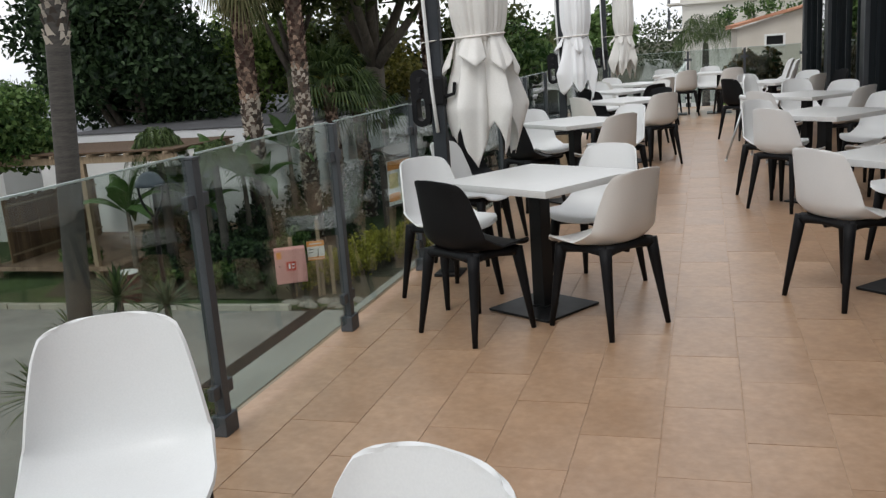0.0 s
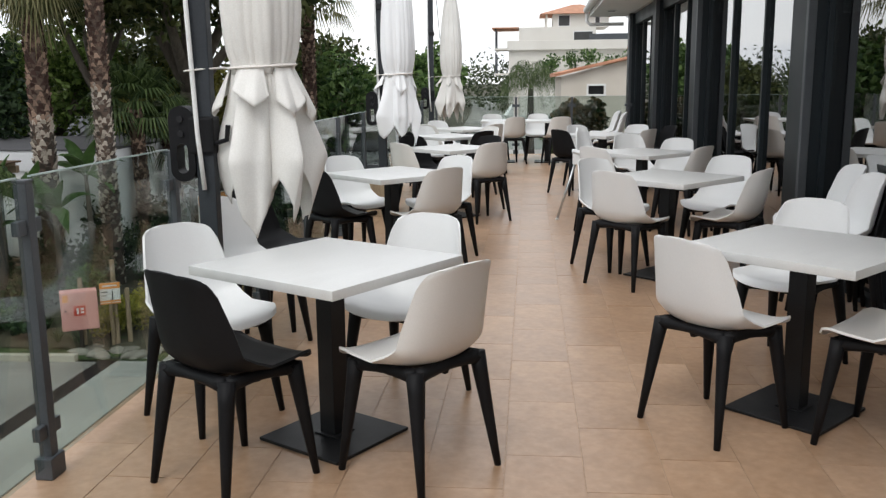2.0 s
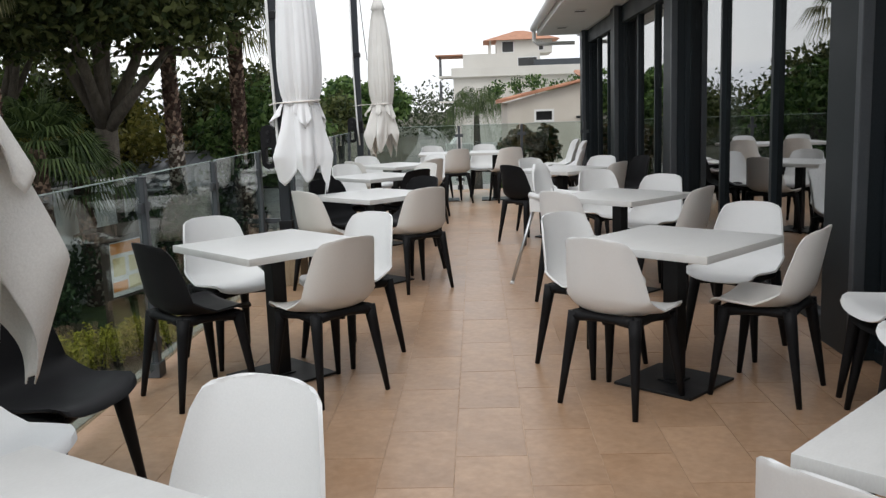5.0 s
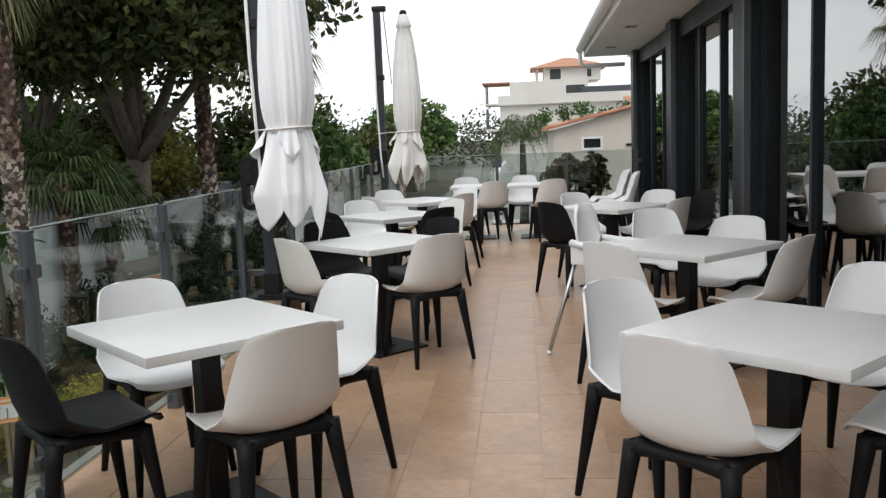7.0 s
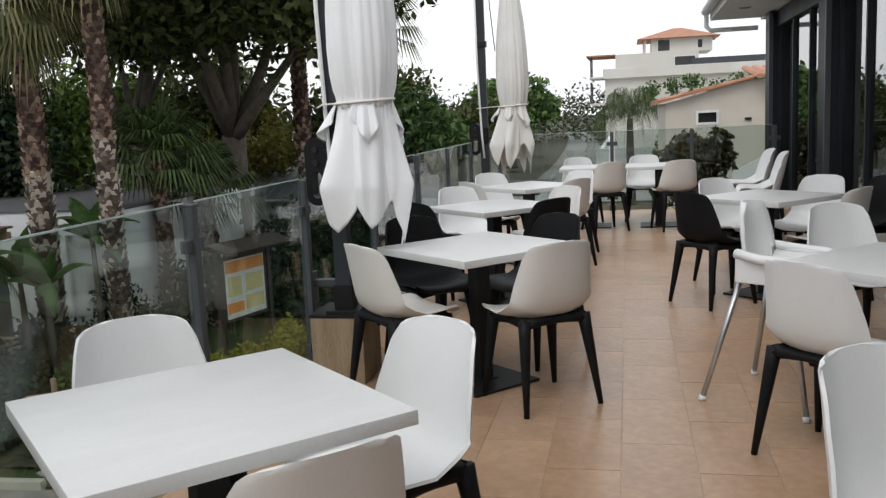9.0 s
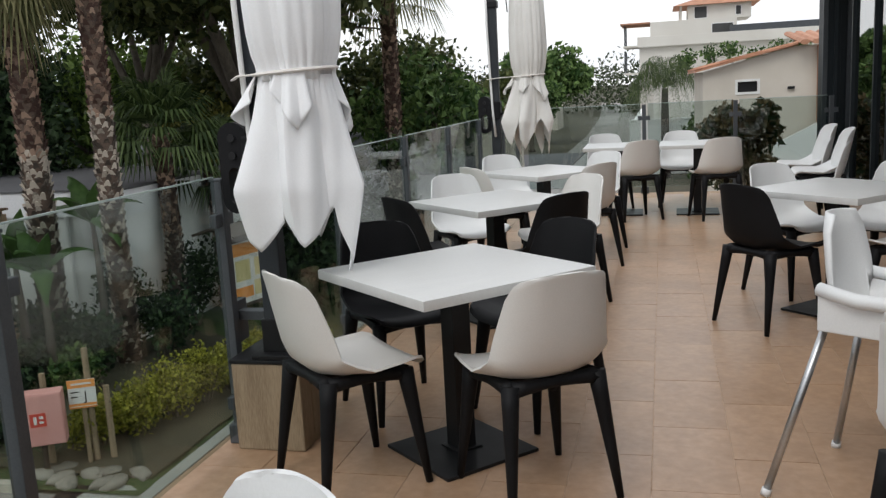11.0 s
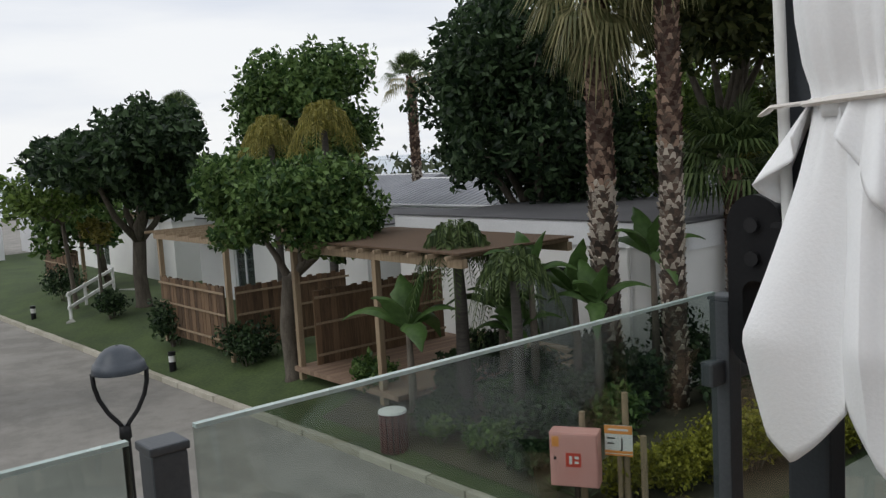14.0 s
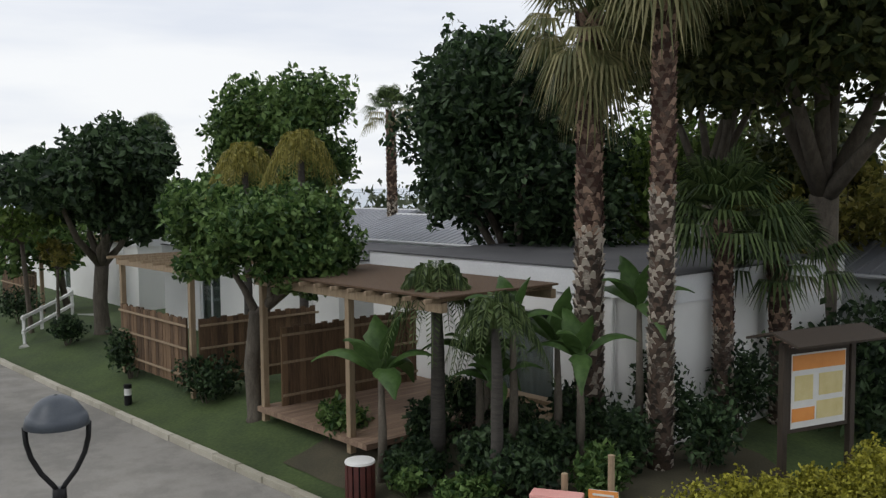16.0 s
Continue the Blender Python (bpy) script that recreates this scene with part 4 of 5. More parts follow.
def banana(x, y, top, label, seed, leaves=7, length=1.3, stem=0.10):
    q = random.Random(seed)
    gz = yard_z(x, y)
    H = top - gz
    t = thing("banana_plant", label, "banana plant", pose(x, y, gz), "banana plants")
    part("stem", Shape().tube([(0, 0, -0.1), (0.02, 0.01, H * 0.5), (0, 0, H)], [stem, stem * 0.8, stem * 0.5], 10), M["bark"], t, smooth=True)
    for i in range(leaves):
        a = i * 2.39996 + q.uniform(-0.4, 0.4)
        e = 1.48 - 0.95 * i / leaves
        d = Vector((math.cos(a), math.sin(a), 0))
        side = Vector((-d.y, d.x, 0))
        L = length * q.uniform(0.8, 1.15)
        s = Shape()
        rows = []
        for k in range(11):
            u = k / 10
            c = Vector((0, 0, H - 0.1)) + d * L * (u * math.cos(e) + 0.22 * u * u) + Vector((0, 0, L * (1.05 * math.sin(e) * u - (0.25 + 0.75 * i / leaves) * u ** 2.4)))
            w = 0.17 * length * (math.sin(math.pi * min(1, max(0.02, (u - 0.12) / 0.9)) ** 0.75) if u > 0.12 else 0.05)
            tear = [q.uniform(0.75, 1.05) for _ in range(2)]
            rows.append([c - side * w * tear[0] - Vector((0, 0, 0.25 * w)), c - side * w * 0.5 + Vector((0, 0, 0.02)), c, c + side * w * 0.5 + Vector((0, 0, 0.02)), c + side * w * tear[1] - Vector((0, 0, 0.25 * w))])
        s.grid(rows)
        part("leaf", s, M["banana"], t, smooth=True)
    return t


def shrub(name, x, y, z, r, h, material, label, seed, leaves=900, leaf=0.09, category="shrub", group=""):
    q = random.Random(seed)
    t = thing(name, label, category, pose(x, y, z), group)
    cs = [(q.uniform(-0.45, 0.45) * r, q.uniform(-0.45, 0.45) * r, h * q.uniform(0.4, 0.72), r * q.uniform(0.45, 0.7), r * q.uniform(0.45, 0.7), h * q.uniform(0.28, 0.42)) for _ in range(7)]
    s = Shape()
    for c in cs:
        s.tube([(c[0] * 0.2, c[1] * 0.2, -0.05), (c[0] * 0.6, c[1] * 0.6, c[2] * 0.5), (c[0], c[1], c[2])], [0.022, 0.016, 0.006], 5)
    part("woody_base", s, M["bark"], t)
    part("foliage", leaf_cloud(cs, leaves, leaf, seed, 0.6), material, t)
    return t


def rosette(name, x, y, z, n, length, width, material, label, seed, category="plant", stem=0.0, group=""):
    q = random.Random(seed)
    t = thing(name, label, category, pose(x, y, z), group)
    if stem:
        part("stem", Shape().tube([(0, 0, -0.05), (0.03, 0.0, stem * 0.5), (0, 0, stem)], [0.07, 0.06, 0.05], 8), M["bark"], t, smooth=True)
    s = Shape()
    for i in range(n):
        a = i * 2.39996
        e = 1.4 - 1.5 * i / n + q.uniform(-0.1, 0.1)
        d = Vector((math.cos(a), math.sin(a), 0))
        side = Vector((-d.y, d.x, 0)) * width
        L = length * q.uniform(0.8, 1.1)
        o = Vector((0, 0, stem))
        p = [o + d * L * u * math.cos(e) + Vector((0, 0, L * (u * math.sin(e) - 0.25 * u * u))) for u in (0.03, 0.4, 0.75, 1.0)]
        s.add([p[0] - side * 0.6, p[0] + side * 0.6, p[1] + side, p[1] - side, p[2] + side * 0.7, p[2] - side * 0.7, p[3]], [(0, 1, 2, 3), (3, 2, 4, 5), (5, 4, 6)])
    part("leaves", s, material, t)
    return t


# palms beside the terrace
palm(-12.45, 22.3, 4.75, 0.25, "tall fan palm with shaggy trunk in the planted bed", 11, fronds=72, length=1.6, skirt=1.75, dry=0.5)
palm(-10.85, 22.4, 6.3, 0.21, "very tall fan palm with patterned trunk in the planted bed", 12, fronds=56, length=1.9, skirt=1.4, dry=0.3)
palm(-11.05, 24.9, 0.75, 0.19, "young fan palm with wide green crown beside the white house", 13, fronds=44, length=1.65, dry=0.0, skirt=0.22)
palm(-10.9, 27.0, -0.30, 0.22, "low fan palm with drooping crown behind the notice board", 14, fronds=34, length=1.75, dry=0.05, skirt=0.2)
palm(-8.88, 9.50, 5.6, 0.165, "grey ringed palm trunk standing close to the terrace", 15, fronds=34, length=1.9, boots="top", skirt=0.6, gz=GROUND, lean=(0.42, 0.62))
palm(-9.8, 31.5, 5.2, 0.24, "dark fan palm trunk among garden trees", 16, fronds=36, length=1.9, skirt=0.5)
palm(-8.2, 33.5, 4.6, 0.24, "fan palm with full crown among garden trees", 17, fronds=36, length=2.0, skirt=0.5)
palm(-37.3, 37.0, 5.3, 0.25, "distant fan palm above the cabin roofs", 18, fronds=30, length=1.6, skirt=0.5)
palm(-47.0, 28.2, 4.0, 0.25, "distant fan palm behind the round trees", 19, fronds=26, length=1.6, skirt=0.4)
palm(-31.5, 40.5, 2.6, 0.25, "far fan palm behind the dark tree", 20, fronds=26, length=1.6, skirt=0.5)
feather_palm(-13.8, 19.5, -0.65, 0.14, "small arching feather palm in the planted bed", 21, length=1.35, fronds=20)
feather_palm(-12.08, 19.35, -0.95, 0.11, "slender feather palm with pale trunk in the bed", 22, length=1.15, fronds=18)
feather_palm(-25.4, 22.0, 1.95, 0.13, "golden drooping palm behind the round tree", 23, length=1.6, fronds=26, material="leaf_gold")
feather_palm(-22.6, 22.2, 2.25, 0.13, "golden weeping palm beside its twin", 24, length=1.5, fronds=24, material="leaf_gold")

# broad-leaved trees
tree(-19.7, 19.0, (-19.0, 18.85, 0.35), (2.25, 2.15, 1.3), "pollarded round green tree on the lawn", M["leaf_mid"], 31, 14000, 0.17, 0.19, fork_z=-1.35)
tree(-33.6, 20.6, (-32.9, 20.5, 1.5), (3.7, 3.4, 2.3), "round dark green tree on the lawn by the ramp", M["leaf_dark"], 32, 15000, 0.27, 0.27, fork_z=-1.2)
tree(-31.6, 27.6, (-31.4, 27.4, 3.1), (3.5, 3.2, 3.0), "tall green tree behind the cabins", M["leaf_mid"], 33, 15000, 0.25, 0.25, clumps=28)
tree(-22.0, 30.4, (-21.8, 30.0, 2.5), (3.9, 3.6, 4.3), "large dense dark green tree behind the white house", M["leaf_dark"], 34, 34000, 0.27, 0.34, clumps=34, fork_z=-1.8)
tree(-11.8, 30.6, (-10.6, 28.6, 6.2), (6.0, 4.6, 3.6), "spreading pine with dark limbs beside the houses", M["leaf_olive"], 35, 52000, 0.27, 0.38, fork_z=1.2, clumps=64, jitter=0.85)
tree(-15.4, 31.5, (-15.2, 31.0, 5.6), (3.0, 2.6, 2.0), "tall pine with broken crown behind the cabins", M["leaf_olive"], 48, 2800, 0.22, 0.30, fork_z=1.0, clumps=44, jitter=0.85)
tree(-13.2, 33.5, (-13.2, 33.5, 0.6), (2.6, 2.4, 1.7), "yellow-green garden tree behind the grey roof", M["leaf_gold"], 49, 5200, 0.24, 0.16, clumps=22, jitter=0.8)
tree(-9.4, 37.5, (-9.4, 37.5, 1.3), (2.6, 2.4, 2.2), "leafy olive green tree behind the low cabin", M["leaf_olive"], 50, 6500, 0.24, 0.18, clumps=24, jitter=0.8)
tree(-18.5, 34.0, (-18.3, 34.0, 1.5), (3.0, 2.8, 2.4), "bright green tree behind the ribbed roof", M["leaf_light"], 51, 6000, 0.26, 0.18, clumps=24, jitter=0.8)
tree(-7.4, 35.0, (-7.4, 35.0, 0.4), (2.3, 2.3, 2.1), "leafy green garden tree past the parasols", M["leaf_mid"], 36, 5200, 0.26, 0.2)
tree(-10.5, 44.0, (-10.5, 44.0, 0.8), (3.0, 3.0, 2.6), "olive green garden tree beside the lane", M["leaf_olive"], 37, 5200, 0.28, 0.22)
tree(-15.5, 36.0, (-15.5, 36.0, 2.2), (3.4, 3.4, 3.2), "tall olive green tree behind the houses", M["leaf_olive"], 38, 6000, 0.30, 0.25)
tree(-41.5, 22.0, (-41.0, 21.0, -0.8), (2.3, 2.3, 1.6), "light green tree by the far cabin", M["leaf_mid"], 39, 3000, 0.30, 0.15)
tree(-25.2, 11.5, (-25.0, 11.4, -0.2), (1.9, 1.9, 1.7), "bushy light green tree at the edge of the lane", M["leaf_light"], 40, 5200, 0.24, 0.16)
tree(-36.2, 18.9, (-35.2, 17.9, 0.9), (2.3, 2.2, 1.6), "airy light green tree leaning over the ramp lawn", M["leaf_light"], 46, 2300, 0.22, 0.09, clumps=18, jitter=0.9)
tree(-34.6, 19.4, (-34.5, 19.4, -0.7), (0.75, 0.75, 0.75), "small tree with yellowing leaves by the ramp", M["leaf_gold"], 47, 700, 0.2, 0.06, clumps=8, jitter=0.9)
tree(-10.2, 66.0, (-10.2, 66.0, 0.2), (2.4, 2.4, 2.4), "olive green garden tree along the lane", M["leaf_olive"], 52, 4200, 0.34, 0.2)
tree(-10.6, 80.0, (-10.6, 80.0, 0.6), (2.8, 2.8, 2.6), "dark green garden tree along the lane", M["leaf_mid"], 53, 4200, 0.4, 0.22)
tree(-52.0, 36.0, (-52.0, 36.0, 0.5), (4.5, 4.5, 2.6), "distant green tree beyond the cabins", M["leaf_mid"], 41, 3200, 0.42, 0.25)
tree(-24.0, 44.0, (-24.0, 44.0, 0.8), (5.0, 4.0, 2.8), "distant mixed green trees beyond the roofs", M["leaf_olive"], 42, 4200, 0.40, 0.25)
tree(-11.6, 95.0, (-11.4, 95.0, 1.8), (4.6, 4.6, 3.6), "round green roadside tree in the distance", M["leaf_mid"], 43, 5200, 0.6, 0.5)
tree(1.26, 22.2, (1.26, 22.2, 0.35), (0.75, 0.75, 0.85), "bushy shrub with reddish tips beyond the end railing", M["red_leaf"], 44, 2600, 0.13, 0.06, clumps=10)
feather_palm(0.1, 60.0, 0.9, 0.26, "feathery palm in front of the villa", 45, length=3.4, fronds=26)

# planted bed
for i in range(8):
    y = 18.95 + 0.78 * i
    shrub("hedge_bush", -9.25 + 0.30 * (y - 18.95) + rng.uniform(-0.05, 0.05), y, GROUND + 0.02, 0.60, 1.08 + rng.uniform(-0.10, 0.10), M["leaf_yellow"], "clipped yellow-green hedge bush along the concrete edge", 60 + i, 2300, 0.08, "hedge bush", "yellow hedge")
for i, (x, y, r, h, mt, lb) in enumerate([
        (-11.6, 23.6, 0.75, 1.9, "leaf_dark", "dark oleander shrub against the white wall"), (-10.9, 25.2, 0.8, 2.2, "leaf_dark", "tall dark shrub by the house corner"),
        (-13.2, 22.9, 0.5, 1.1, "leaf_dark", "low dark shrub below the house wall"), (-16.6, 19.3, 0.7, 0.9, "leaf_mid", "low green shrub at the deck edge"), (-22.0, 18.9, 0.9, 1.3, "leaf_dark", "dark shrub below the reed screen"),
        (-26.3, 18.7, 0.9, 1.5, "leaf_dark", "dark shrub beside the timber pergola"), (-32.5, 19.0, 0.8, 1.1, "leaf_dark", "clipped dark shrub beside the ramp"), (-38.6, 19.2, 1.1, 1.5, "leaf_dark", "dark bush at the far lawn edge"),
        (-12.2, 18.7, 0.6, 0.6, "leaf_mid", "low green ground cover by the kerb"), (-13.6, 18.8, 0.6, 0.55, "leaf_mid", "low leafy ground cover by the kerb"), (-11.1, 18.6, 0.5, 0.5, "leaf_dark", "low dark ground cover by the kerb"),
        (-15.0, 21.4, 0.7, 1.3, "leaf_dark", "dark leafy shrub under the banana plants"), (-13.6, 21.2, 0.7, 1.1, "leaf_dark", "dark undergrowth beneath the feather palms"), (-12.0, 20.6, 0.7, 0.9, "leaf_dark", "dark undergrowth in the planted bed"),
        (-23.2, 19.2, 0.6, 1.0, "leaf_olive", "olive green shrub on the lawn"), (-10.6, 20.4, 0.6, 0.9, "leaf_mid", "green undergrowth behind the fire cabinet"), (-13.8, 18.9, 0.7, 0.9, "leaf_dark", "dark undergrowth among the banana stems"), (-12.6, 19.6, 0.7, 1.0, "leaf_dark", "dark undergrowth below the slender palm"), (-11.5, 19.5, 0.7, 0.9, "leaf_dark", "dark leafy ground cover in the bed"), (-14.4, 19.8, 0.6, 1.1, "leaf_dark", "dark leafy shrub at the deck corner"), (-12.3, 22.0, 0.8, 1.4, "leaf_dark", "dark shrub at the foot of the palms"), (-10.9, 21.6, 0.7, 1.3, "leaf_dark", "dark shrub between the palm trunks"), (-10.2, 22.8, 0.8, 1.7, "leaf_dark", "tall dark shrub beside the palm trunk")]):
    shrub("shrub", x, y, yard_z(x, y), r, h, M[mt], lb, 80 + i, 1300, 0.13)
for i, (x, y, top, n, L) in enumerate([(-14.35, 18.6, -2.0, 7, 1.75), (-12.6, 20.3, -1.0, 5, 1.35), (-13.5, 20.3, -1.75, 6, 1.3), (-12.4, 21.3, -1.5, 7, 1.4), (-11.7, 22.9, -0.9, 6, 1.6), (-13.9, 20.9, -1.9, 6, 1.3), (-12.9, 20.1, -2.1, 6, 1.2), (-11.6, 21.0, -1.6, 6, 1.3)]):
    banana(x, y, top, "green banana plant with broad torn leaves", 110 + i, n, L)
for i, (x, y, stem, n, L, lb) in enumerate([(-8.45, 10.15, 2.45, 70, 0.72, "spiky green yucca on a slim bare stem"), (-7.95, 10.62, 2.2, 60, 0.62, "spiky green yucca beside the street lamp"), (-8.95, 9.75, 1.95, 60, 0.66, "spiky green yucca beside the palm trunk"),
                                             (-8.05, 10.1, 0.85, 60, 0.7, "low spiky yucca among the bushes"), (-9.25, 9.2, 1.2, 70, 0.9, "broad spiky yucca at the lane edge"), (-9.3, 10.4, 0.5, 60, 0.85, "low dark green spiky plant at the lane edge")]):
    rosette("yucca", x, y, GROUND, n, L, 0.026, M["agave" if i % 2 else "frond"], lb, 130 + i, "yucca", stem=stem, group="yuccas")
for i, (x, y, r, h, mt, lb) in enumerate([(-7.75, 10.0, 0.42, 0.95, "leaf_yellow", "small yellow-green bush below the yuccas"), (-8.2, 10.35, 0.5, 1.45, "leaf_dark", "dark leafy shrub round the yucca stems"), (-8.7, 9.6, 0.6, 1.2, "leaf_dark", "dark low shrub by the palm foot"), (-7.6, 10.7, 0.35, 0.7, "leaf_mid", "small green bush by the lamp foot")]):
    shrub("shrub", x, y, GROUND, r, h, M[mt], lb, 170 + i, 1300, 0.085)
for i in range(10):
    x, y = -9.8 - 0.5 * i + rng.uniform(-0.2, 0.2), 18.35 + rng.uniform(0, 0.5)
    rosette("grass_tuft", x, y, yard_z(x, y), 46, 0.55, 0.012, M["frond" if i % 3 else "agave"], "tuft of strappy green leaves behind the kerb", 140 + i, "grass tuft", group="strappy tufts")
for i in range(9):
    x, y = -9.6 + 0.2 * i, 18.0 + 0.25 * math.sin(i * 1.7)
    s = Shape()
    bm = bmesh.new()
    bmesh.ops.create_icosphere(bm, subdivisions=2, radius=1.0)
    for v in bm.verts:
        v.co *= 1 + 0.5 * noise.noise(v.co * 1.3 + Vector((i * 3.1, 0, 0)))
    bm.verts.index_update()
    s.add([(v.co.x * 0.26, v.co.y * 0.17, v.co.z * 0.08 + 0.03) for v in bm.verts], [tuple(v.index for v in f.verts) for f in bm.faces])
    bm.free()
    st = part("edging_stone", s, M["stone"], smooth=True, m=pose(x, y, GROUND + 0.01, 0, 0, 40 * i))
    tagged(st, "rough pale edging stone at the end of the kerb", "stone", "edging stones")

# ---- garden fittings ----
def text_mesh(words, size, material, parent, m, name="lettering", label=""):
    c = bpy.data.curves.new(name, "FONT")
    c.body, c.size, c.align_x, c.align_y, c.extrude = words, size, "CENTER", "CENTER", 0.002
    tmp = bpy.data.objects.new("tmp", c)
    me = bpy.data.meshes.new_from_object(tmp)
    bpy.data.objects.remove(tmp)
    me.materials.append(material)
    o = new(name, me)
    o.parent = parent
    o.matrix_basis = m
    return tagged(o, label)


# fire cabinet and the numbered board beside it, turned towards the lane
hz = GROUND + 0.05
f = thing("fire_cabinet", "sun-faded red fire hose cabinet on a post", "fire cabinet", pose(-9.56, 18.04, hz + 0.12, 0, 0, 30))
f.scale = (0.9, 0.9, 0.9)
part("post", Shape().tube([(0, 0.05, -0.35), (0, 0.05, 0.5)], 0.05, 10), M["dark_wood"], f)
part("box", Shape().bevel_box(-0.41, -0.16, 0.42, 0.41, 0.18, 1.36, 0.02), M["red_faded"], f)
part("door", Shape().bevel_box(-0.39, -0.185, 0.44, 0.39, -0.163, 1.34, 0.01), M["red_faded"], f)
part("sign", Shape().box(-0.13, -0.190, 0.78, 0.13, -0.186, 1.02), M["red"], f, "red fire hose pictogram")
part("sign_mark", Shape().box(-0.07, -0.194, 0.83, -0.02, -0.1905, 0.97).box(0.02, -0.194, 0.84, 0.09, -0.1905, 0.88).box(0.02, -0.194, 0.92, 0.09, -0.1905, 0.97), M["paper"], f, "white bars of a pictogram")
part("sticker", Shape().box(-0.36, -0.190, 1.12, -0.24, -0.186, 1.30), M["orange"], f, "orange square sticker")
part("lock", Shape().tube([(-0.31, -0.20, 0.92), (-0.31, -0.185, 0.92)], 0.025, 10), M["black_metal"], f)
for x, z, h in ((-0.1, 0, 1.55), (0.52, 0.0, 1.9), (0.76, 0, 1.25)):
    w = part("fence_post", Shape().tube([(0, 0, -0.1), (0, 0, h)], [0.055, 0.05], 10), M["timber"], smooth=False, m=pose(-9.55 + x, 18.36 + 0.45 * x, hz))
    tagged(w, "short weathered round timber post in the bed", "post", "timber posts")
s = thing("pitch_sign", "small white and orange row sign lettered J", "sign", pose(-9.06, 18.46, hz, 0, 0, 28))
part("plate", Shape().bevel_box(-0.21, -0.02, 0.95, 0.21, 0.0, 1.42, 0.006), M["paper"], s)
part("header", Shape().box(-0.21, -0.025, 1.29, 0.21, -0.021, 1.42), M["orange"], s, "orange printed header band")
part("footer", Shape().box(-0.21, -0.025, 0.99, 0.21, -0.021, 1.03).box(-0.21, -0.025, 0.95, 0.21, -0.021, 0.975), M["orange"], s)
part("header_bars", Shape().box(-0.15, -0.029, 1.34, 0.15, -0.026, 1.37), M["paper"], s)
part("small_print", Shape().box(-0.17, -0.025, 1.21, -0.05, -0.021, 1.23).box(-0.17, -0.025, 1.13, -0.07, -0.021, 1.15), M["ink"], s)
text_mesh("J", 0.22, M["ink"], s, pose(0.05, -0.023, 1.14, 90, 0, 0), label="black letter J")
part("post", Shape().tube([(0, 0.03, -0.1), (0, 0.03, 1.3)], 0.04, 8), M["timber"], s)

# lamp standard
lm = thing("street_lamp", "garden lamp with blue-grey dome on curved black arms", "street lamp", pose(-8.12, 10.86, -2.77))
lm.scale = (0.7, 0.7, 0.7)
part("pole", Shape().tube([(0, 0, -2.11), (0, 0, -1.7), (0, 0, -1.68), (0, 0, 2.80), (0, 0, 2.81), (0, 0, 2.96)], [0.09, 0.09, 0.058, 0.055, 0.075, 0.07], 14), M["black_metal"], lm, smooth=True)
dome = [(3.96, 0.02), (3.95, 0.08), (3.92, 0.15), (3.87, 0.21), (3.80, 0.26), (3.755, 0.285), (3.75, 0.30), (3.70, 0.315), (3.64, 0.325), (3.635, 0.31), (3.66, 0.27)]
part("dome", Shape().grid([[(r * math.cos(a), r * math.sin(a), z) for a in [2 * math.pi * k / 32 for k in range(32)]] for z, r in dome], closed=True), M["lamp_dome"], lm, smooth=True)
part("diffuser", Shape().tube([(0, 0, 3.64), (0, 0, 3.655)], 0.28, 24), M["glass_edge"], lm)
for sgn in (-1, 1):
    part("arm", Shape().tube([(sgn * r * 0.32, sgn * r * 0.95, z) for r, z in ((0.02, 2.93), (0.06, 3.0), (0.17, 3.14), (0.26, 3.32), (0.30, 3.48), (0.31, 3.65))], 0.028, 8), M["black_metal"], lm, smooth=True)

# litter bin, path lights
bn = thing("litter_bin", "round litter bin of dark red slats with pale lid", "litter bin", pose(-14.15, 17.95, yard_z(-14.15, 17.95)))
part("liner", Shape().tube([(0, 0, 0.02), (0, 0, 0.74)], 0.23, 16), M["black_metal"], bn)
for k in range(14):
    a = 2 * math.pi * k / 14
    part("slat", Shape().bevel_box(-0.045, -0.012, 0.0, 0.045, 0.012, 0.76, 0.005), M["bin_red"], bn, m=pose(0.26 * math.cos(a), 0.26 * math.sin(a), 0, 0, 0, math.degrees(a) + 90))
part("lid", Shape().tube([(0, 0, 0.76), (0, 0, 0.80), (0, 0, 0.82)], [0.28, 0.27, 0.2], 18), M["paper"], bn, "pale round lid")
for x, y in ((-24.25, 17.75), (-37.4, 17.6)):
    bl = thing("path_light", "low black bollard light with white band", "bollard light", pose(x, y, yard_z(x, y)), "path lights")
    part("body", Shape().tube([(0, 0, 0), (0, 0, 0.28)], 0.10, 12), M["black_metal"], bl)
    part("diffuser", Shape().tube([(0, 0, 0.28), (0, 0, 0.46)], 0.095, 12), M["paper"], bl, "white light band")
    part("cap", Shape().tube([(0, 0, 0.46), (0, 0, 0.56)], 0.105, 12), M["black_metal"], bl)

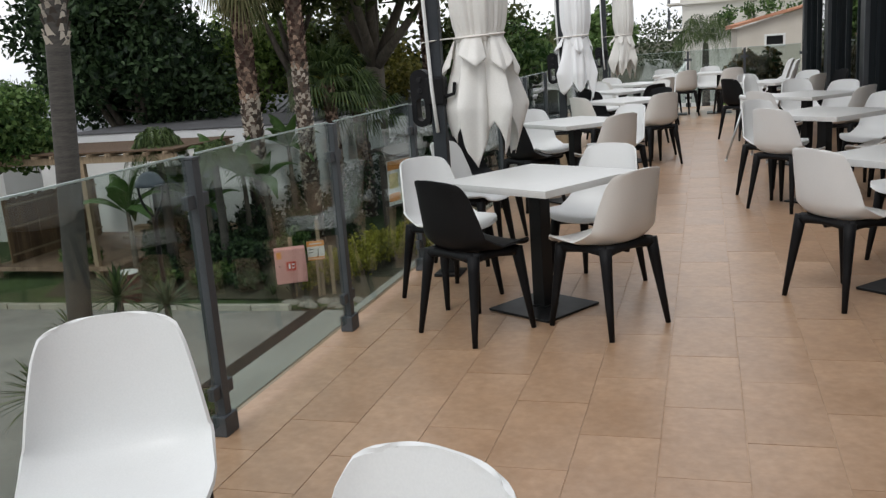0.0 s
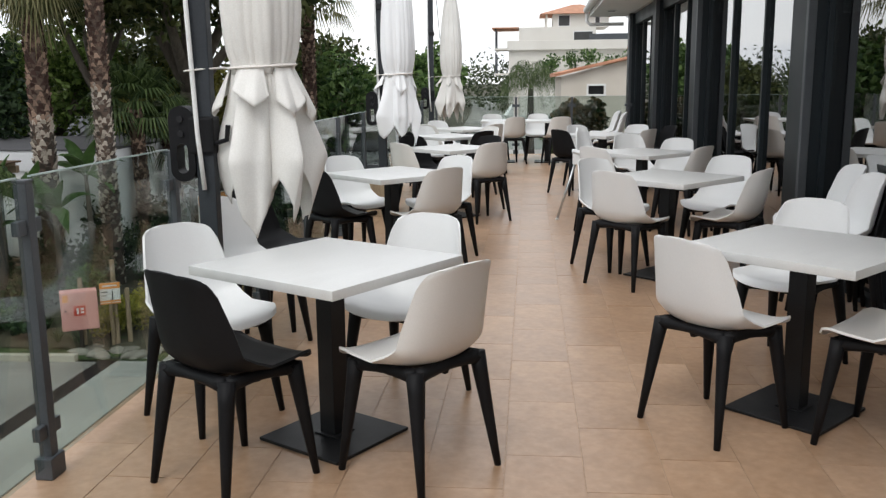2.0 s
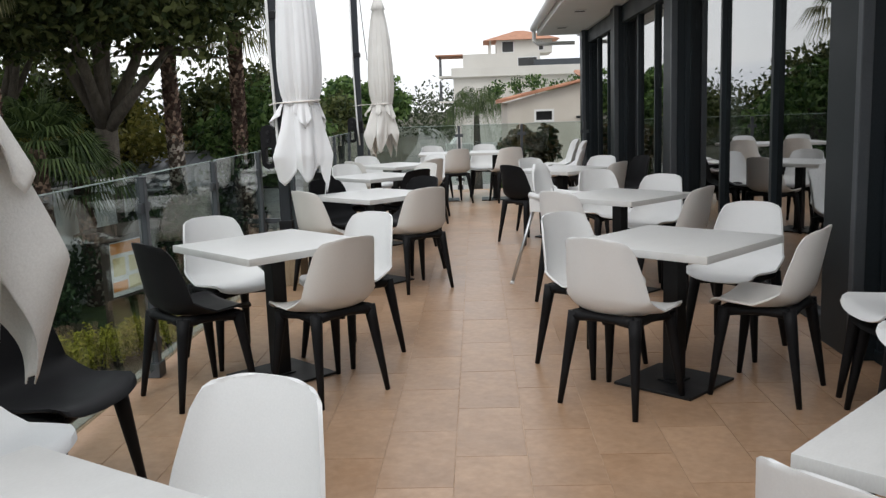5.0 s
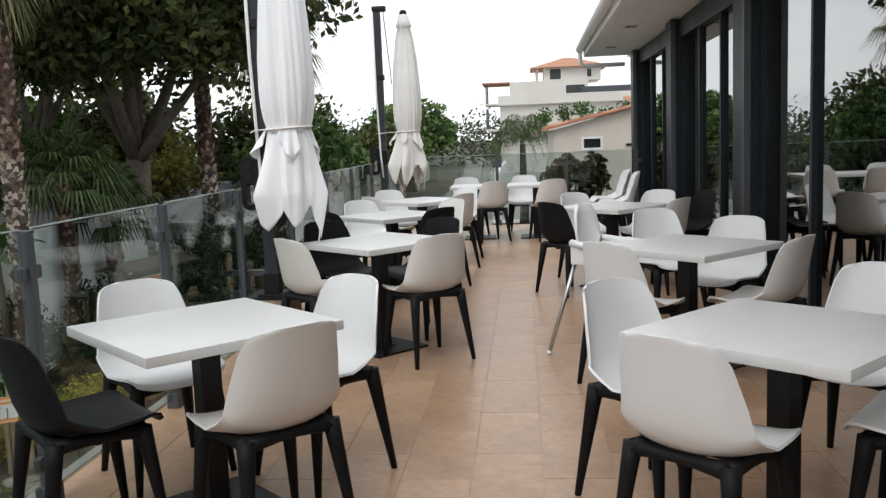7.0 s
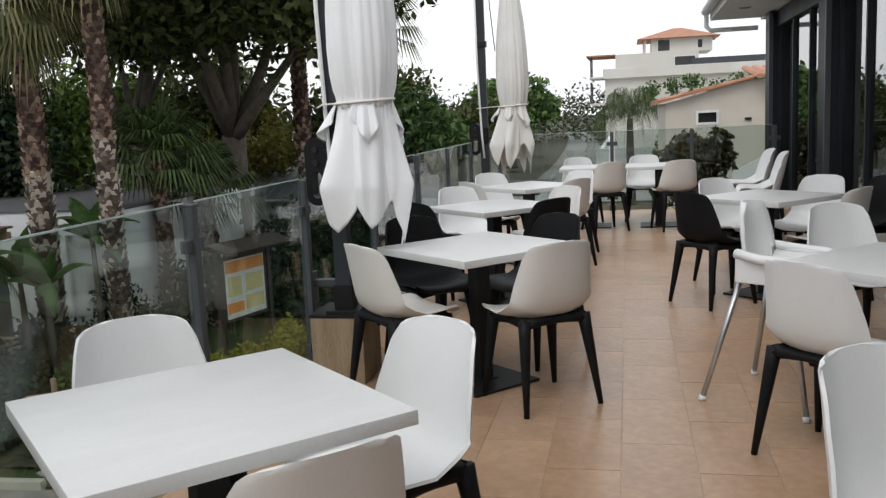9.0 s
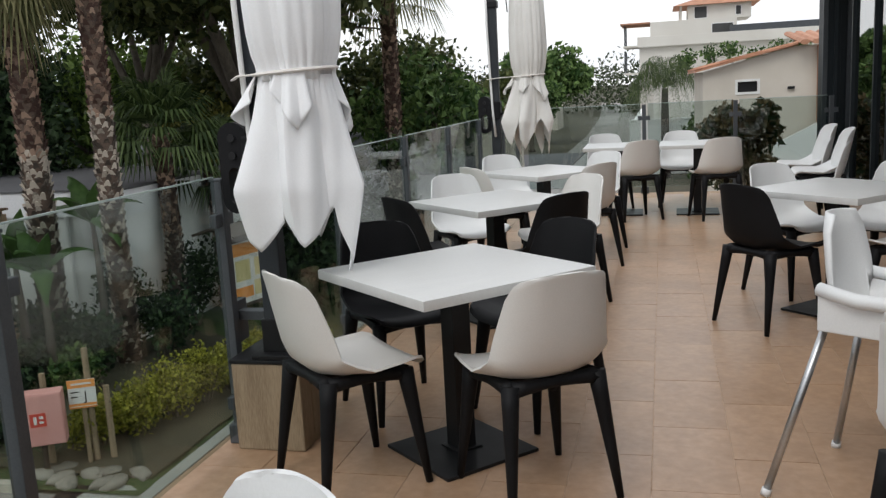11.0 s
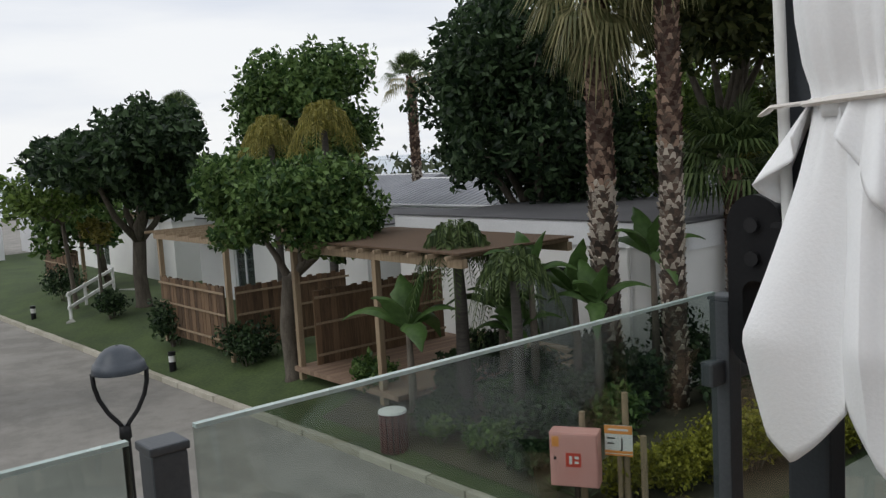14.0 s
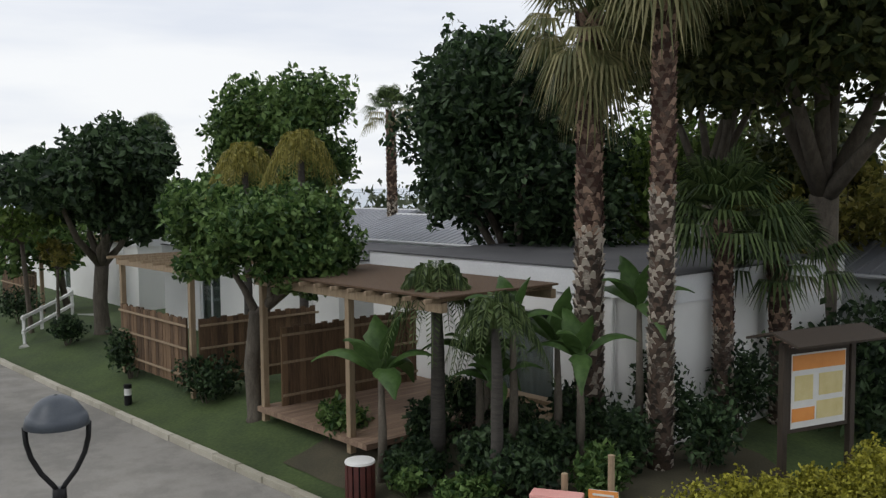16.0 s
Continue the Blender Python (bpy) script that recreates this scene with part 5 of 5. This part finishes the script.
# notice board with its little roof
nb = thing("notice_board", "roofed wooden notice board with printed campsite map", "notice board", pose(-8.80, 24.3, GROUND + 0.86, 0, 0, 74))
for sx in (-0.85, 0.85):
    part("post", Shape().bevel_box(sx - 0.06, -0.06, -0.9, sx + 0.06, 0.06, 2.05, 0.008), M["dark_wood"], nb)
part("backboard", Shape().bevel_box(-0.78, -0.02, 0.42, 0.78, 0.03, 1.95, 0.008), M["dark_wood"], nb)
part("map_sheet", Shape().box(-0.68, -0.028, 0.5, 0.68, -0.021, 1.85), M["paper"], nb, "pale printed map sheet")
for x0, z0, x1, z1 in ((-0.66, 1.55, 0.66, 1.82), (-0.66, 0.62, -0.1, 0.86)):
    part("map_band", Shape().box(x0, -0.034, z0, x1, -0.029, z1), M["orange"], nb, "orange printed band")
for x0, z0, x1, z1 in ((-0.05, 0.62, 0.62, 0.95), (-0.6, 1.0, -0.15, 1.45), (0.0, 1.05, 0.6, 1.45)):
    part("map_block", Shape().box(x0, -0.034, z0, x1, -0.029, z1), M["paper_yellow"], nb, "yellow printed map block")
for sg in (-1, 1):
    part("roof_slope", Shape().bevel_box(-1.15, 0, 0, 1.15, 0.62, 0.05, 0.008), M["dark_wood"], nb, m=pose(0, 0, 2.24, 0, 0, 0 if sg > 0 else 180) @ pose(0, 0, 0, -16))

# ---- houses ----
def flat_house(x0, x1, y0, y1, z0, z1, label, doors=(), name="holiday_cabin"):
    h = thing(name, label, "house", pose(x0, y0, z0), "white cabins")
    W, D, H = x1 - x0, y1 - y0, z1 - z0
    cuts = sorted(doors)
    x = 0.0
    for a, b, bot, top in cuts:
        for p0, p1, q0, q1 in ((x, a, -0.6, H), (a, b, top, H), (a, b, -0.6, bot)):
            part("wall_front", Shape().box(p0, 0, q0, p1, 0.2, q1), M["render"], h)
        x = b
    part("wall_front", Shape().box(x, 0, -0.6, W, 0.2, H), M["render"], h)
    part("wall_side", Shape().box(W - 0.2, 0.2, -0.6, W, D, H), M["render"], h)
    part("wall_side", Shape().box(0, 0.2, -0.6, 0.2, D, H), M["render"], h)
    part("wall_back", Shape().box(0.2, D - 0.2, -0.6, W - 0.2, D, H), M["render"], h)
    part("roof", Shape().box(0.05, 0.05, H, W - 0.05, D - 0.05, H + 0.10), M["roof_dark"], h, "dark felt flat roof")
    part("fascia", Shape().bevel_box(-0.06, -0.06, H - 0.42, W + 0.06, -0.003, H + 0.14, 0.01).bevel_box(W + 0.003, -0.003, H - 0.42, W + 0.06, D, H + 0.14, 0.01), M["van"], h, "white fascia band")
    part("downpipe", Shape().tube([(W - 1.4, -0.09, 0), (W - 1.4, -0.09, H - 0.4)], 0.045, 8), M["soffit"], h)
    part("roof_trim", Shape().bevel_box(-0.09, -0.09, H + 0.141, W + 0.09, 0.02, H + 0.18, 0.005).bevel_box(W - 0.02, 0.021, H + 0.141, W + 0.09, D, H + 0.18, 0.005), M["roof_dark"], h)
    for a, b, bot, top in cuts:
        d = part("door", Shape().box(a, 0.06, bot, a + 0.07, 0.14, top).box(b - 0.07, 0.06, bot, b, 0.14, top).box(a + 0.07, 0.06, top - 0.07, b - 0.07, 0.14, top).box(a + 0.07, 0.06, bot, b - 0.07, 0.14, bot + 0.09).box((a + b) / 2 - 0.04, 0.061, bot + 0.09, (a + b) / 2 + 0.04, 0.139, top - 0.07), M["van"], h, "white sliding door frame")
        o = part("pane", Shape().box(a + 0.07, 0.098, bot + 0.09, b - 0.07, 0.102, top - 0.07), M["house_glass"], d)
        o.visible_shadow = False
        rows = []
        for z in (bot + 0.05, top - 0.1):
            rows.append([(a + 0.1 + (b - a - 0.2) * k / 60, 0.24 + 0.03 * math.sin(k * 1.3), z) for k in range(61)])
        part("curtain", Shape().grid(rows), M["curtain"], d, "pale net curtain", smooth=True)
    return h


flat_house(-21.2, -11.4, 23.6, 31.0, -3.62, -0.45, "flat-roofed white holiday cabin with sliding glass doors", [(4.0, 6.7, 0.08, 2.25)])
flat_house(-34.5, -22.6, 23.4, 30.0, -3.70, -0.85, "long white holiday cabin behind the reed screens", [(3.0, 4.6, 0.1, 2.2)])
flat_house(-54.0, -38.5, 24.0, 32.0, -3.70, -0.60, "white holiday cabin at the far end of the lane", [(5.0, 7.0, 0.1, 2.2)])
flat_house(-11.2, -3.0, 34.5, 42.0, -4.2, -1.35, "low white cabin beyond the palms", [(2.0, 3.6, 0.1, 2.2)])


def ridge_house(x0, x1, y0, y1, z0, eave, ridge, label, ribs=True):
    h = thing("gabled_cabin", label, "house", pose(x0, y0, z0), "gabled cabins")
    W, D = x1 - x0, y1 - y0
    part("body", Shape().box(0, 0, 0, W, D, eave - z0), M["van"], h)
    s = Shape()
    for sg in (0, 1):
        ya, yb = (-0.4, D / 2) if sg == 0 else (D + 0.4, D / 2)
        za, zb = eave - z0 + 0.02, ridge - z0
        s.add([(-0.4, ya, za), (W + 0.4, ya, za), (W + 0.4, yb, zb), (-0.4, yb, zb), (-0.4, ya, za - 0.1), (W + 0.4, ya, za - 0.1), (W + 0.4, yb, zb - 0.1), (-0.4, yb, zb - 0.1)],
              [(0, 1, 2, 3), (7, 6, 5, 4), (0, 4, 5, 1), (1, 5, 6, 2), (2, 6, 7, 3), (3, 7, 4, 0)])
    part("roof", s, M["roof_grey"], h, "grey ribbed sheet roof")
    if ribs:
        s = Shape()
        n = int(W / 0.35)
        for k in range(n + 1):
            x = -0.35 + (W + 0.7) * k / n
            s.tube([(x, -0.4, eave - z0 + 0.03), (x, D / 2, ridge - z0 + 0.01)], 0.03, 4)
        part("roof_ribs", s, M["roof_grey"], h)
    part("ridge_cap", Shape().tube([(-0.42, D / 2, ridge - z0), (W + 0.42, D / 2, ridge - z0)], 0.07, 6), M["van"], h)
    part("gutter", Shape().tube([(-0.42, -0.42, eave - z0 - 0.05), (W + 0.42, -0.42, eave - z0 - 0.05)], 0.06, 6), M["van"], h)
    return h


ridge_house(-34.0, -23.0, 32.0, 38.0, GROUND, -0.75, 0.15, "pale cabin with grey ribbed roof in the second row")
ridge_house(-20.0, -9.5, 33.0, 40.0, GROUND, -0.95, 0.10, "cabin with dark grey ribbed roof behind the white house")
ridge_house(-50.0, -38.0, 36.0, 42.0, GROUND, -0.6, 0.2, "pale cabin with low grey roof in the distance")
ridge_house(-74.0, -60.0, 15.0, 22.0, GROUND, -0.8, 0.2, "far pale cabin with grey roof by the sea")
ridge_house(-72.0, -58.0, 26.0, 34.0, GROUND, -0.9, -0.1, "far white cabin at the end of the lane")


def pergola(x0, x1, y0, y1, z0, z1, label, slats, over=0.0):
    p = thing("pergola", label, "pergola", pose(x0, y0, z0), "timber pergolas")
    W, D, H = x1 - x0, y1 - y0, z1 - z0
    for px in (0.0, W - over - 0.14):
        part("post", Shape().bevel_box(px, 0, -0.3, px + 0.14, 0.14, H, 0.01), M["timber"], p)
    part("beam", Shape().bevel_box(-0.2, -0.01, H, W + 0.2, 0.13, H + 0.18, 0.01), M["timber"], p)
    part("beam", Shape().bevel_box(-0.2, D - 0.2, H, W + 0.2, D - 0.06, H + 0.18, 0.01), M["timber"], p)
    for k in range(slats):
        x = -0.15 + (W + 0.2) * k / (slats - 1)
        part("rafter", Shape().bevel_box(x, -0.3, H + 0.181, x + 0.06, D - 0.06, H + 0.26, 0.006), M["timber"], p)
    return p


pergola(-19.2, -13.1, 18.85, 21.9, -3.55, -0.72, "timber pergola with reed roof in front of the white cabin", 12, 2.6)
pergola(-27.0, -22.4, 18.7, 22.6, -3.6, -0.72, "open timber pergola with reed screens", 7)
pergola(-46.0, -40.5, 20.6, 24.0, -3.7, -0.9, "distant timber pergola at the far cabin", 6)
tagged(part("reed_cover", Shape().bevel_box(-19.0, 18.7, -0.455, -12.8, 21.8, -0.41, 0.01), M["reed"]), "brown reed mat laid over the pergola rafters", "reed mat")


def reed_screen(x, y, rz, length, z, height, label):
    s = thing("reed_screen", label, "reed screen", pose(x, y, z, 0, 0, rz), "reed screens")
    n = int(length / 0.16)
    for k in range(n):
        part("reed_panel", Shape().box(0.16 * k, 0.012 * math.sin(k * 2.1), 0, 0.16 * k + 0.157, 0.05 + 0.012 * math.sin(k * 2.1), height + 0.03 * math.sin(k * 3.7)), M["reed"], s)
    for zz in (0.25, height * 0.55, height - 0.2):
        part("batten", Shape().bevel_box(0, -0.06, zz, length, -0.035, zz + 0.06, 0.004), M["timber"], s)


reed_screen(-18.85, 19.2, 90, 4.0, -3.55, 1.85, "brown reed screen closing the side of the deck")
reed_screen(-26.9, 18.66, 0, 4.4, -3.6, 1.75, "brown reed screen along the pergola front")
reed_screen(-22.35, 18.9, 90, 3.6, -3.6, 1.75, "brown reed screen at the side of the pergola")
reed_screen(-45.8, 20.5, 0, 5.0, -3.7, 1.7, "distant brown reed screen at the far cabin")
dk = thing("deck", "weathered timber deck in front of the white cabin", "deck", pose(0, 0, 0))
dm = Shape().bevel_box(0, 0, -0.12, 0.138, 4.75, 0.0, 0.006).mesh("board", M["deck"])
for k in range(29):
    o = new("board", dm)
    o.parent = dk
    o.matrix_basis = pose(-19.3 + 0.145 * k, 18.8, -3.52)
for k in range(3):
    st = part("step", Shape().bevel_box(-17.5, 23.0 - 0.30 * k, -3.515, -13.0, 23.3 - 0.30 * k, -3.515 + 0.10 * (3 - k), 0.01), M["timber"])
    tagged(st, "low grey timber step at the cabin doors", "step", "cabin steps")
rp = thing("access_ramp", "pale timber access ramp with white railings", "ramp", pose(-39.5, 21.6, -3.85, 0, 0, -36))
part("walkway", Shape().bevel_box(0, 0, 0, 6.2, 1.3, 0.08, 0.01), M["concrete"], rp, m=pose(0, 0, 0.0, 0, 2.5, 0))
for k in range(4):
    part("post", Shape().bevel_box(0.2 + 1.8 * k, -0.05, 0, 0.3 + 1.8 * k, 0.05, 1.1, 0.008), M["soffit"], rp, m=pose(0, 0, -0.08 * k))
for z in (0.45, 0.95):
    part("rail", Shape().bevel_box(0.1, -0.04, z, 5.8, 0.04, z + 0.12, 0.008), M["soffit"], rp, m=pose(0, 0, 0, 0, 2.5, 0))

# ---- beyond the end railing ----
rows = [[(x - dx, y, GROUND + 0.008) for x in (-7.6, -2.0)] for y, dx in ((26, 0.0), (60, 0.0), (105, 0.5), (150, 2.2), (192, 4.6), (260, 9.0))]
tagged(part("lane", Shape().grid(rows), M["asphalt"]), "straight grey lane running away towards the villas", "road", kind="structure")
gw = thing("garden_wall", "low white garden wall in front of the villa", "wall", pose(0, 0, 0))
part("wall_run", Shape().bevel_box(-2.0, 62, GROUND, 3.2, 62.3, -0.9, 0.03), M["render"], gw)
part("wall_return", Shape().bevel_box(-2.0, 62.3, GROUND, -1.7, 100, -1.2, 0.03), M["render"], gw)
shrub("clipped_hedge", 2.0, 58.0, GROUND, 1.1, 4.2, M["leaf_mid"], "tall clipped green hedge beside the white wall", 201, 1500, 0.3, "hedge")

ct = thing("cottage", "small cream cottage with terracotta tiled roof", "house", pose(1.45, 42.0, GROUND + 0.12))
H0, H1, H2 = 5.75, 6.5, 6.75
# front wall with its window opening; heights from the ground
s = Shape()
wx0, wx1, wz0, wz1 = 1.25, 1.95, 4.92, 5.30
s.box(0, 0, 0, wx0, 0.3, H0 - 0.02).box(wx1, 0, 0, 9.0, 0.3, H0 - 0.02).box(wx0, 0, 0, wx1, 0.3, wz0).box(wx0, 0, wz1, wx1, 0.3, H0 - 0.02)
s.add([(0, 0, H0 - 0.02), (3.2, 0, H0 - 0.02), (3.2, 0, H1), (0, 0.3, H0 - 0.02), (3.2, 0.3, H0 - 0.02), (3.2, 0.3, H1)], [(0, 1, 2), (5, 4, 3), (0, 2, 5, 3), (1, 4, 5, 2)])
s.box(3.2, 0, H0 - 0.02, 9.0, 0.3, H1)
part("wall_front", s, M["cream_render"], ct)
part("wall_side", Shape().box(0, 0.3, 0, 0.3, 9, H0 - 0.02), M["cream_render"], ct)
part("wall_back", Shape().box(0, 9, 0, 9, 9.3, H0), M["cream_render"], ct)
wf = part("window", Shape().box(wx0 - 0.09, -0.04, wz0 - 0.09, wx1 + 0.09, 0.0, wz0).box(wx0 - 0.09, -0.04, wz1, wx1 + 0.09, 0.0, wz1 + 0.09).box(wx0 - 0.09, -0.04, wz0, wx0, 0.0, wz1).box(wx1, -0.04, wz0, wx1 + 0.09, 0.0, wz1), M["render"], ct, "white window surround")
part("shutter", Shape().box(wx0, 0.15, wz0, wx1, 0.2, wz1), M["black_metal"], wf)
s = Shape()
for k in range(12):
    for j in range(20):
        x0 = -0.3 + 3.6 * k / 12
        z = H0 + 0.05 + (H1 - H0) * k / 12
        y0 = -0.35 + 0.48 * j
        s.tube([(x0, y0 + 0.24, z + 0.03), (x0 + 0.34, y0 + 0.24, z + 0.11)], [0.15, 0.14], 6, squash=0.6)
part("roof_tiles", s, M["terracotta"], ct, "overlapping terracotta roof tiles")
part("roof_deck", Shape().add([(-0.3, -0.3, H0 - 0.03), (3.3, -0.3, H1 + 0.05), (3.3, 9.4, H1 + 0.05), (-0.3, 9.4, H0 - 0.03), (-0.3, -0.3, H0 + 0.04), (3.3, -0.3, H1 + 0.12), (3.3, 9.4, H1 + 0.12), (-0.3, 9.4, H0 + 0.04)], [(0, 1, 5, 4), (1, 2, 6, 5), (2, 3, 7, 6), (3, 0, 4, 7), (4, 5, 6, 7), (3, 2, 1, 0)]), M["terracotta"], ct)
s = Shape()
for k in range(14):
    s.tube([(3.3 + 0.4 * k + 0.2, -0.6, H1 + 0.1), (3.3 + 0.4 * k + 0.2, 4.0, H2 + 0.35)], 0.17, 6, squash=0.6)
part("upper_roof", s, M["terracotta"], ct, "upper terracotta roof slope")
part("brick_pier", Shape().bevel_box(4.0, -0.32, 0, 4.5, -0.02, H1, 0.02), M["terracotta"], ct, "terracotta brick pier")
part("stair_wall", Shape().add([(2.4, -1.2, 0), (5.2, -1.2, 0), (5.2, -1.2, 4.4), (2.4, -1.2, 3.0), (2.4, -1.0, 0), (5.2, -1.0, 0), (5.2, -1.0, 4.4), (2.4, -1.0, 3.0)], [(0, 1, 2, 3), (7, 6, 5, 4), (0, 3, 7, 4), (3, 2, 6, 7), (1, 5, 6, 2)]), M["render"], ct)
part("porch_lamp", Shape().bevel_box(3.0, -0.1, 4.95, 3.25, -0.005, 5.05, 0.01), M["black_metal"], ct)

vy = 110.0
vl = thing("villa", "white stepped villa with terracotta hipped roof", "house", pose(1.9, vy, 0.7))
part("lower_storey", Shape().box(-4.4, 0.0, GROUND, 16, 14, 4.3), M["villa_render"], vl)
part("terrace_parapet", Shape().bevel_box(-4.6, -0.6, 4.3, 16, -0.2, 5.4, 0.03), M["villa_render"], vl)
part("middle_storey", Shape().box(-3.2, 0.6, 4.301, 6.0, 12, 7.0), M["villa_render"], vl)
part("upper_parapet", Shape().bevel_box(5.2, -0.3, 5.4, 16, -0.15, 6.1, 0.02), M["post_metal"], vl, "grey balcony rail")
part("tower", Shape().box(0.9, 2.0, 7.001, 7.6, 9.0, 8.6), M["villa_render"], vl)
for y in (2.0, 8.7):
    part("loggia_post", Shape().box(0.0, y, 7.001, 0.25, y + 0.28, 8.6), M["villa_render"], vl)
part("tower_roof", Shape().add([(-0.7, 1.2, 8.6), (8.5, 1.2, 8.6), (8.5, 9.8, 8.6), (-0.7, 9.8, 8.6), (3.4, 5.5, 9.95), (4.4, 5.5, 9.95)], [(0, 1, 5, 4), (1, 2, 5), (2, 3, 4, 5), (3, 0, 4), (3, 2, 1, 0)]), M["terracotta"], vl, "terracotta hipped roof")
for (x, z, w, h) in ((6.0, 7.35, 0.5, 0.9), (1.6, 7.2, 1.3, 1.2), (0.6, -0.5, 1.2, 1.8), (3.4, 5.0, 2.2, 1.4)):
    y0 = 2.0 if z > 7 else (0.0 if z < 4 else 0.6)
    w_ = part("window", Shape().box(x - 0.08, y0 - 0.05, z - 0.08, x + w + 0.08, y0 - 0.004, z + h + 0.08), M["soffit"], vl)
    part("pane", Shape().box(x, y0 - 0.08, z, x + w, y0 - 0.051, z + h), M["interior"], w_)
for z in (1.4, 4.4):
    bal = part("balcony", Shape().bevel_box(-6.2, 1.0, z, -4.41, 7, z + 0.2, 0.02), M["villa_render"], vl)
    for y in (1.05, 4, 6.9):
        part("balcony_post", Shape().box(-6.1, y, z + 0.2, -6.0, y + 0.1, z + 2.6), M["post_metal"], bal)
part("balcony_roof", Shape().bevel_box(-6.5, 0.6, 6.9, -3.21, 7.5, 7.05, 0.02), M["terracotta"], vl)
for i in range(6):
    shrub("terrace_shrub", 2.5 + 2.3 * i, vy - 4, 2.0 + 0.35 * (i % 3), 1.4, 2.4, M["leaf_mid"], "green shrub growing on the villa terrace", 210 + i, 300, 0.35, group="villa shrubs")
tagged(part("retaining_bank", Shape().bevel_box(-1.0, vy - 7, GROUND, 18, vy - 1.5, 2.3, 0.1), M["villa_render"]), "pale bank wall below the villa terrace", "wall", kind="structure")
oh = thing("orange_house", "distant house with orange tiled roof by the lane", "house", pose(-22, 120, GROUND))
part("body", Shape().box(0, 0, 0, 9, 7, 4.5), M["cream_render"], oh)
part("roof", Shape().add([(-0.5, -0.5, 4.4), (9.5, -0.5, 4.4), (9.5, 7.5, 4.4), (-0.5, 7.5, 4.4), (2.5, 3.5, 6.2), (6.5, 3.5, 6.2)], [(0, 1, 5, 4), (1, 2, 5), (2, 3, 4, 5), (3, 0, 4), (3, 2, 1, 0)]), M["terracotta"], oh)

# far woods on the rise, and the sea on the other side
q = random.Random(77)
cs = []
for i in range(150):
    x = -190 + 360 * i / 149 + q.uniform(-2, 2)
    y = 170 + q.uniform(-12, 40)
    h = q.uniform(5, 9) + (2.5 if x > -40 else 0)
    cs.append((x, y, GROUND + h * 0.5, 6.5, 5, h * 0.6))
for i in range(70):
    y = 52 + 110 * i / 69
    cs.append((-17.5 - 0.06 * (y - 50) - q.uniform(0, 7), y + q.uniform(-2, 2), GROUND + q.uniform(1.8, 3.0), 2.8, 2.8, q.uniform(1.8, 3.2)))
for i in range(60):
    x = -115 + 100 * i / 59
    cs.append((x, 52 + q.uniform(-6, 14), GROUND + q.uniform(2.0, 3.4), 3.2, 3, q.uniform(2.0, 3.4)))
tagged(part("far_trees", leaf_cloud(cs, 42000, 0.8, 5, 0.6), M["hill"]), "far belt of mixed green trees on the skyline", "trees", kind="stuff")
cs = []
for i in range(26):
    y = 28 + 18 * (i // 2) / 12
    cs.append((-8.6 - (1.6 if i % 2 else 0) + q.uniform(-0.6, 0.6), y, GROUND + q.uniform(0.8, 2.0), 1.2, 1.2, q.uniform(1.0, 2.2)))
tagged(part("garden_undergrowth", leaf_cloud(cs, 16000, 0.2, 6, 0.6), M["leaf_dark"]), "dense dark garden undergrowth beyond the railing", "undergrowth", kind="stuff")
tagged(part("water", Shape().box(-1500, -300, GROUND - 0.03, -125, 1500, GROUND - 0.015), M["sea"]), "pale grey sea on the horizon", "sea", kind="structure")

# ---- floor tiles, last ----
TW, TL, J = 0.30, 0.60, 0.0035
tm = Shape().box(J / 2, J / 2, -0.02, TW - J / 2, TL - J / 2, 0.0).mesh("tile", M["tile"])
rest = Shape()
made = 0
q = random.Random(5)
for c in range(17):
    x = X0 + TW * c
    for r in range(-1, 38):
        y = Y0 + TL * (r + (0.5 if c % 2 else 0.0))
        if y < Y0 - 0.01 or y + TL > END + 0.1:
            continue
        dz = q.uniform(-0.0012, 0.0)
        if 0.8 < y < 12.2 and x < 2.7 and made < 300:
            o = new("tile", tm)
            o.parent = floor
            o.location = (x, y, dz)
            made += 1
        else:
            w = min(TW, X1 - x)
            rest.box(x + J / 2, y + J / 2, -0.02, x + w - J / 2, y + TL - J / 2, dz)
tagged(part("tiles_beyond", rest, M["tile_rest"], floor), "sand-coloured stone tiles of the rest of the terrace", kind="stuff")
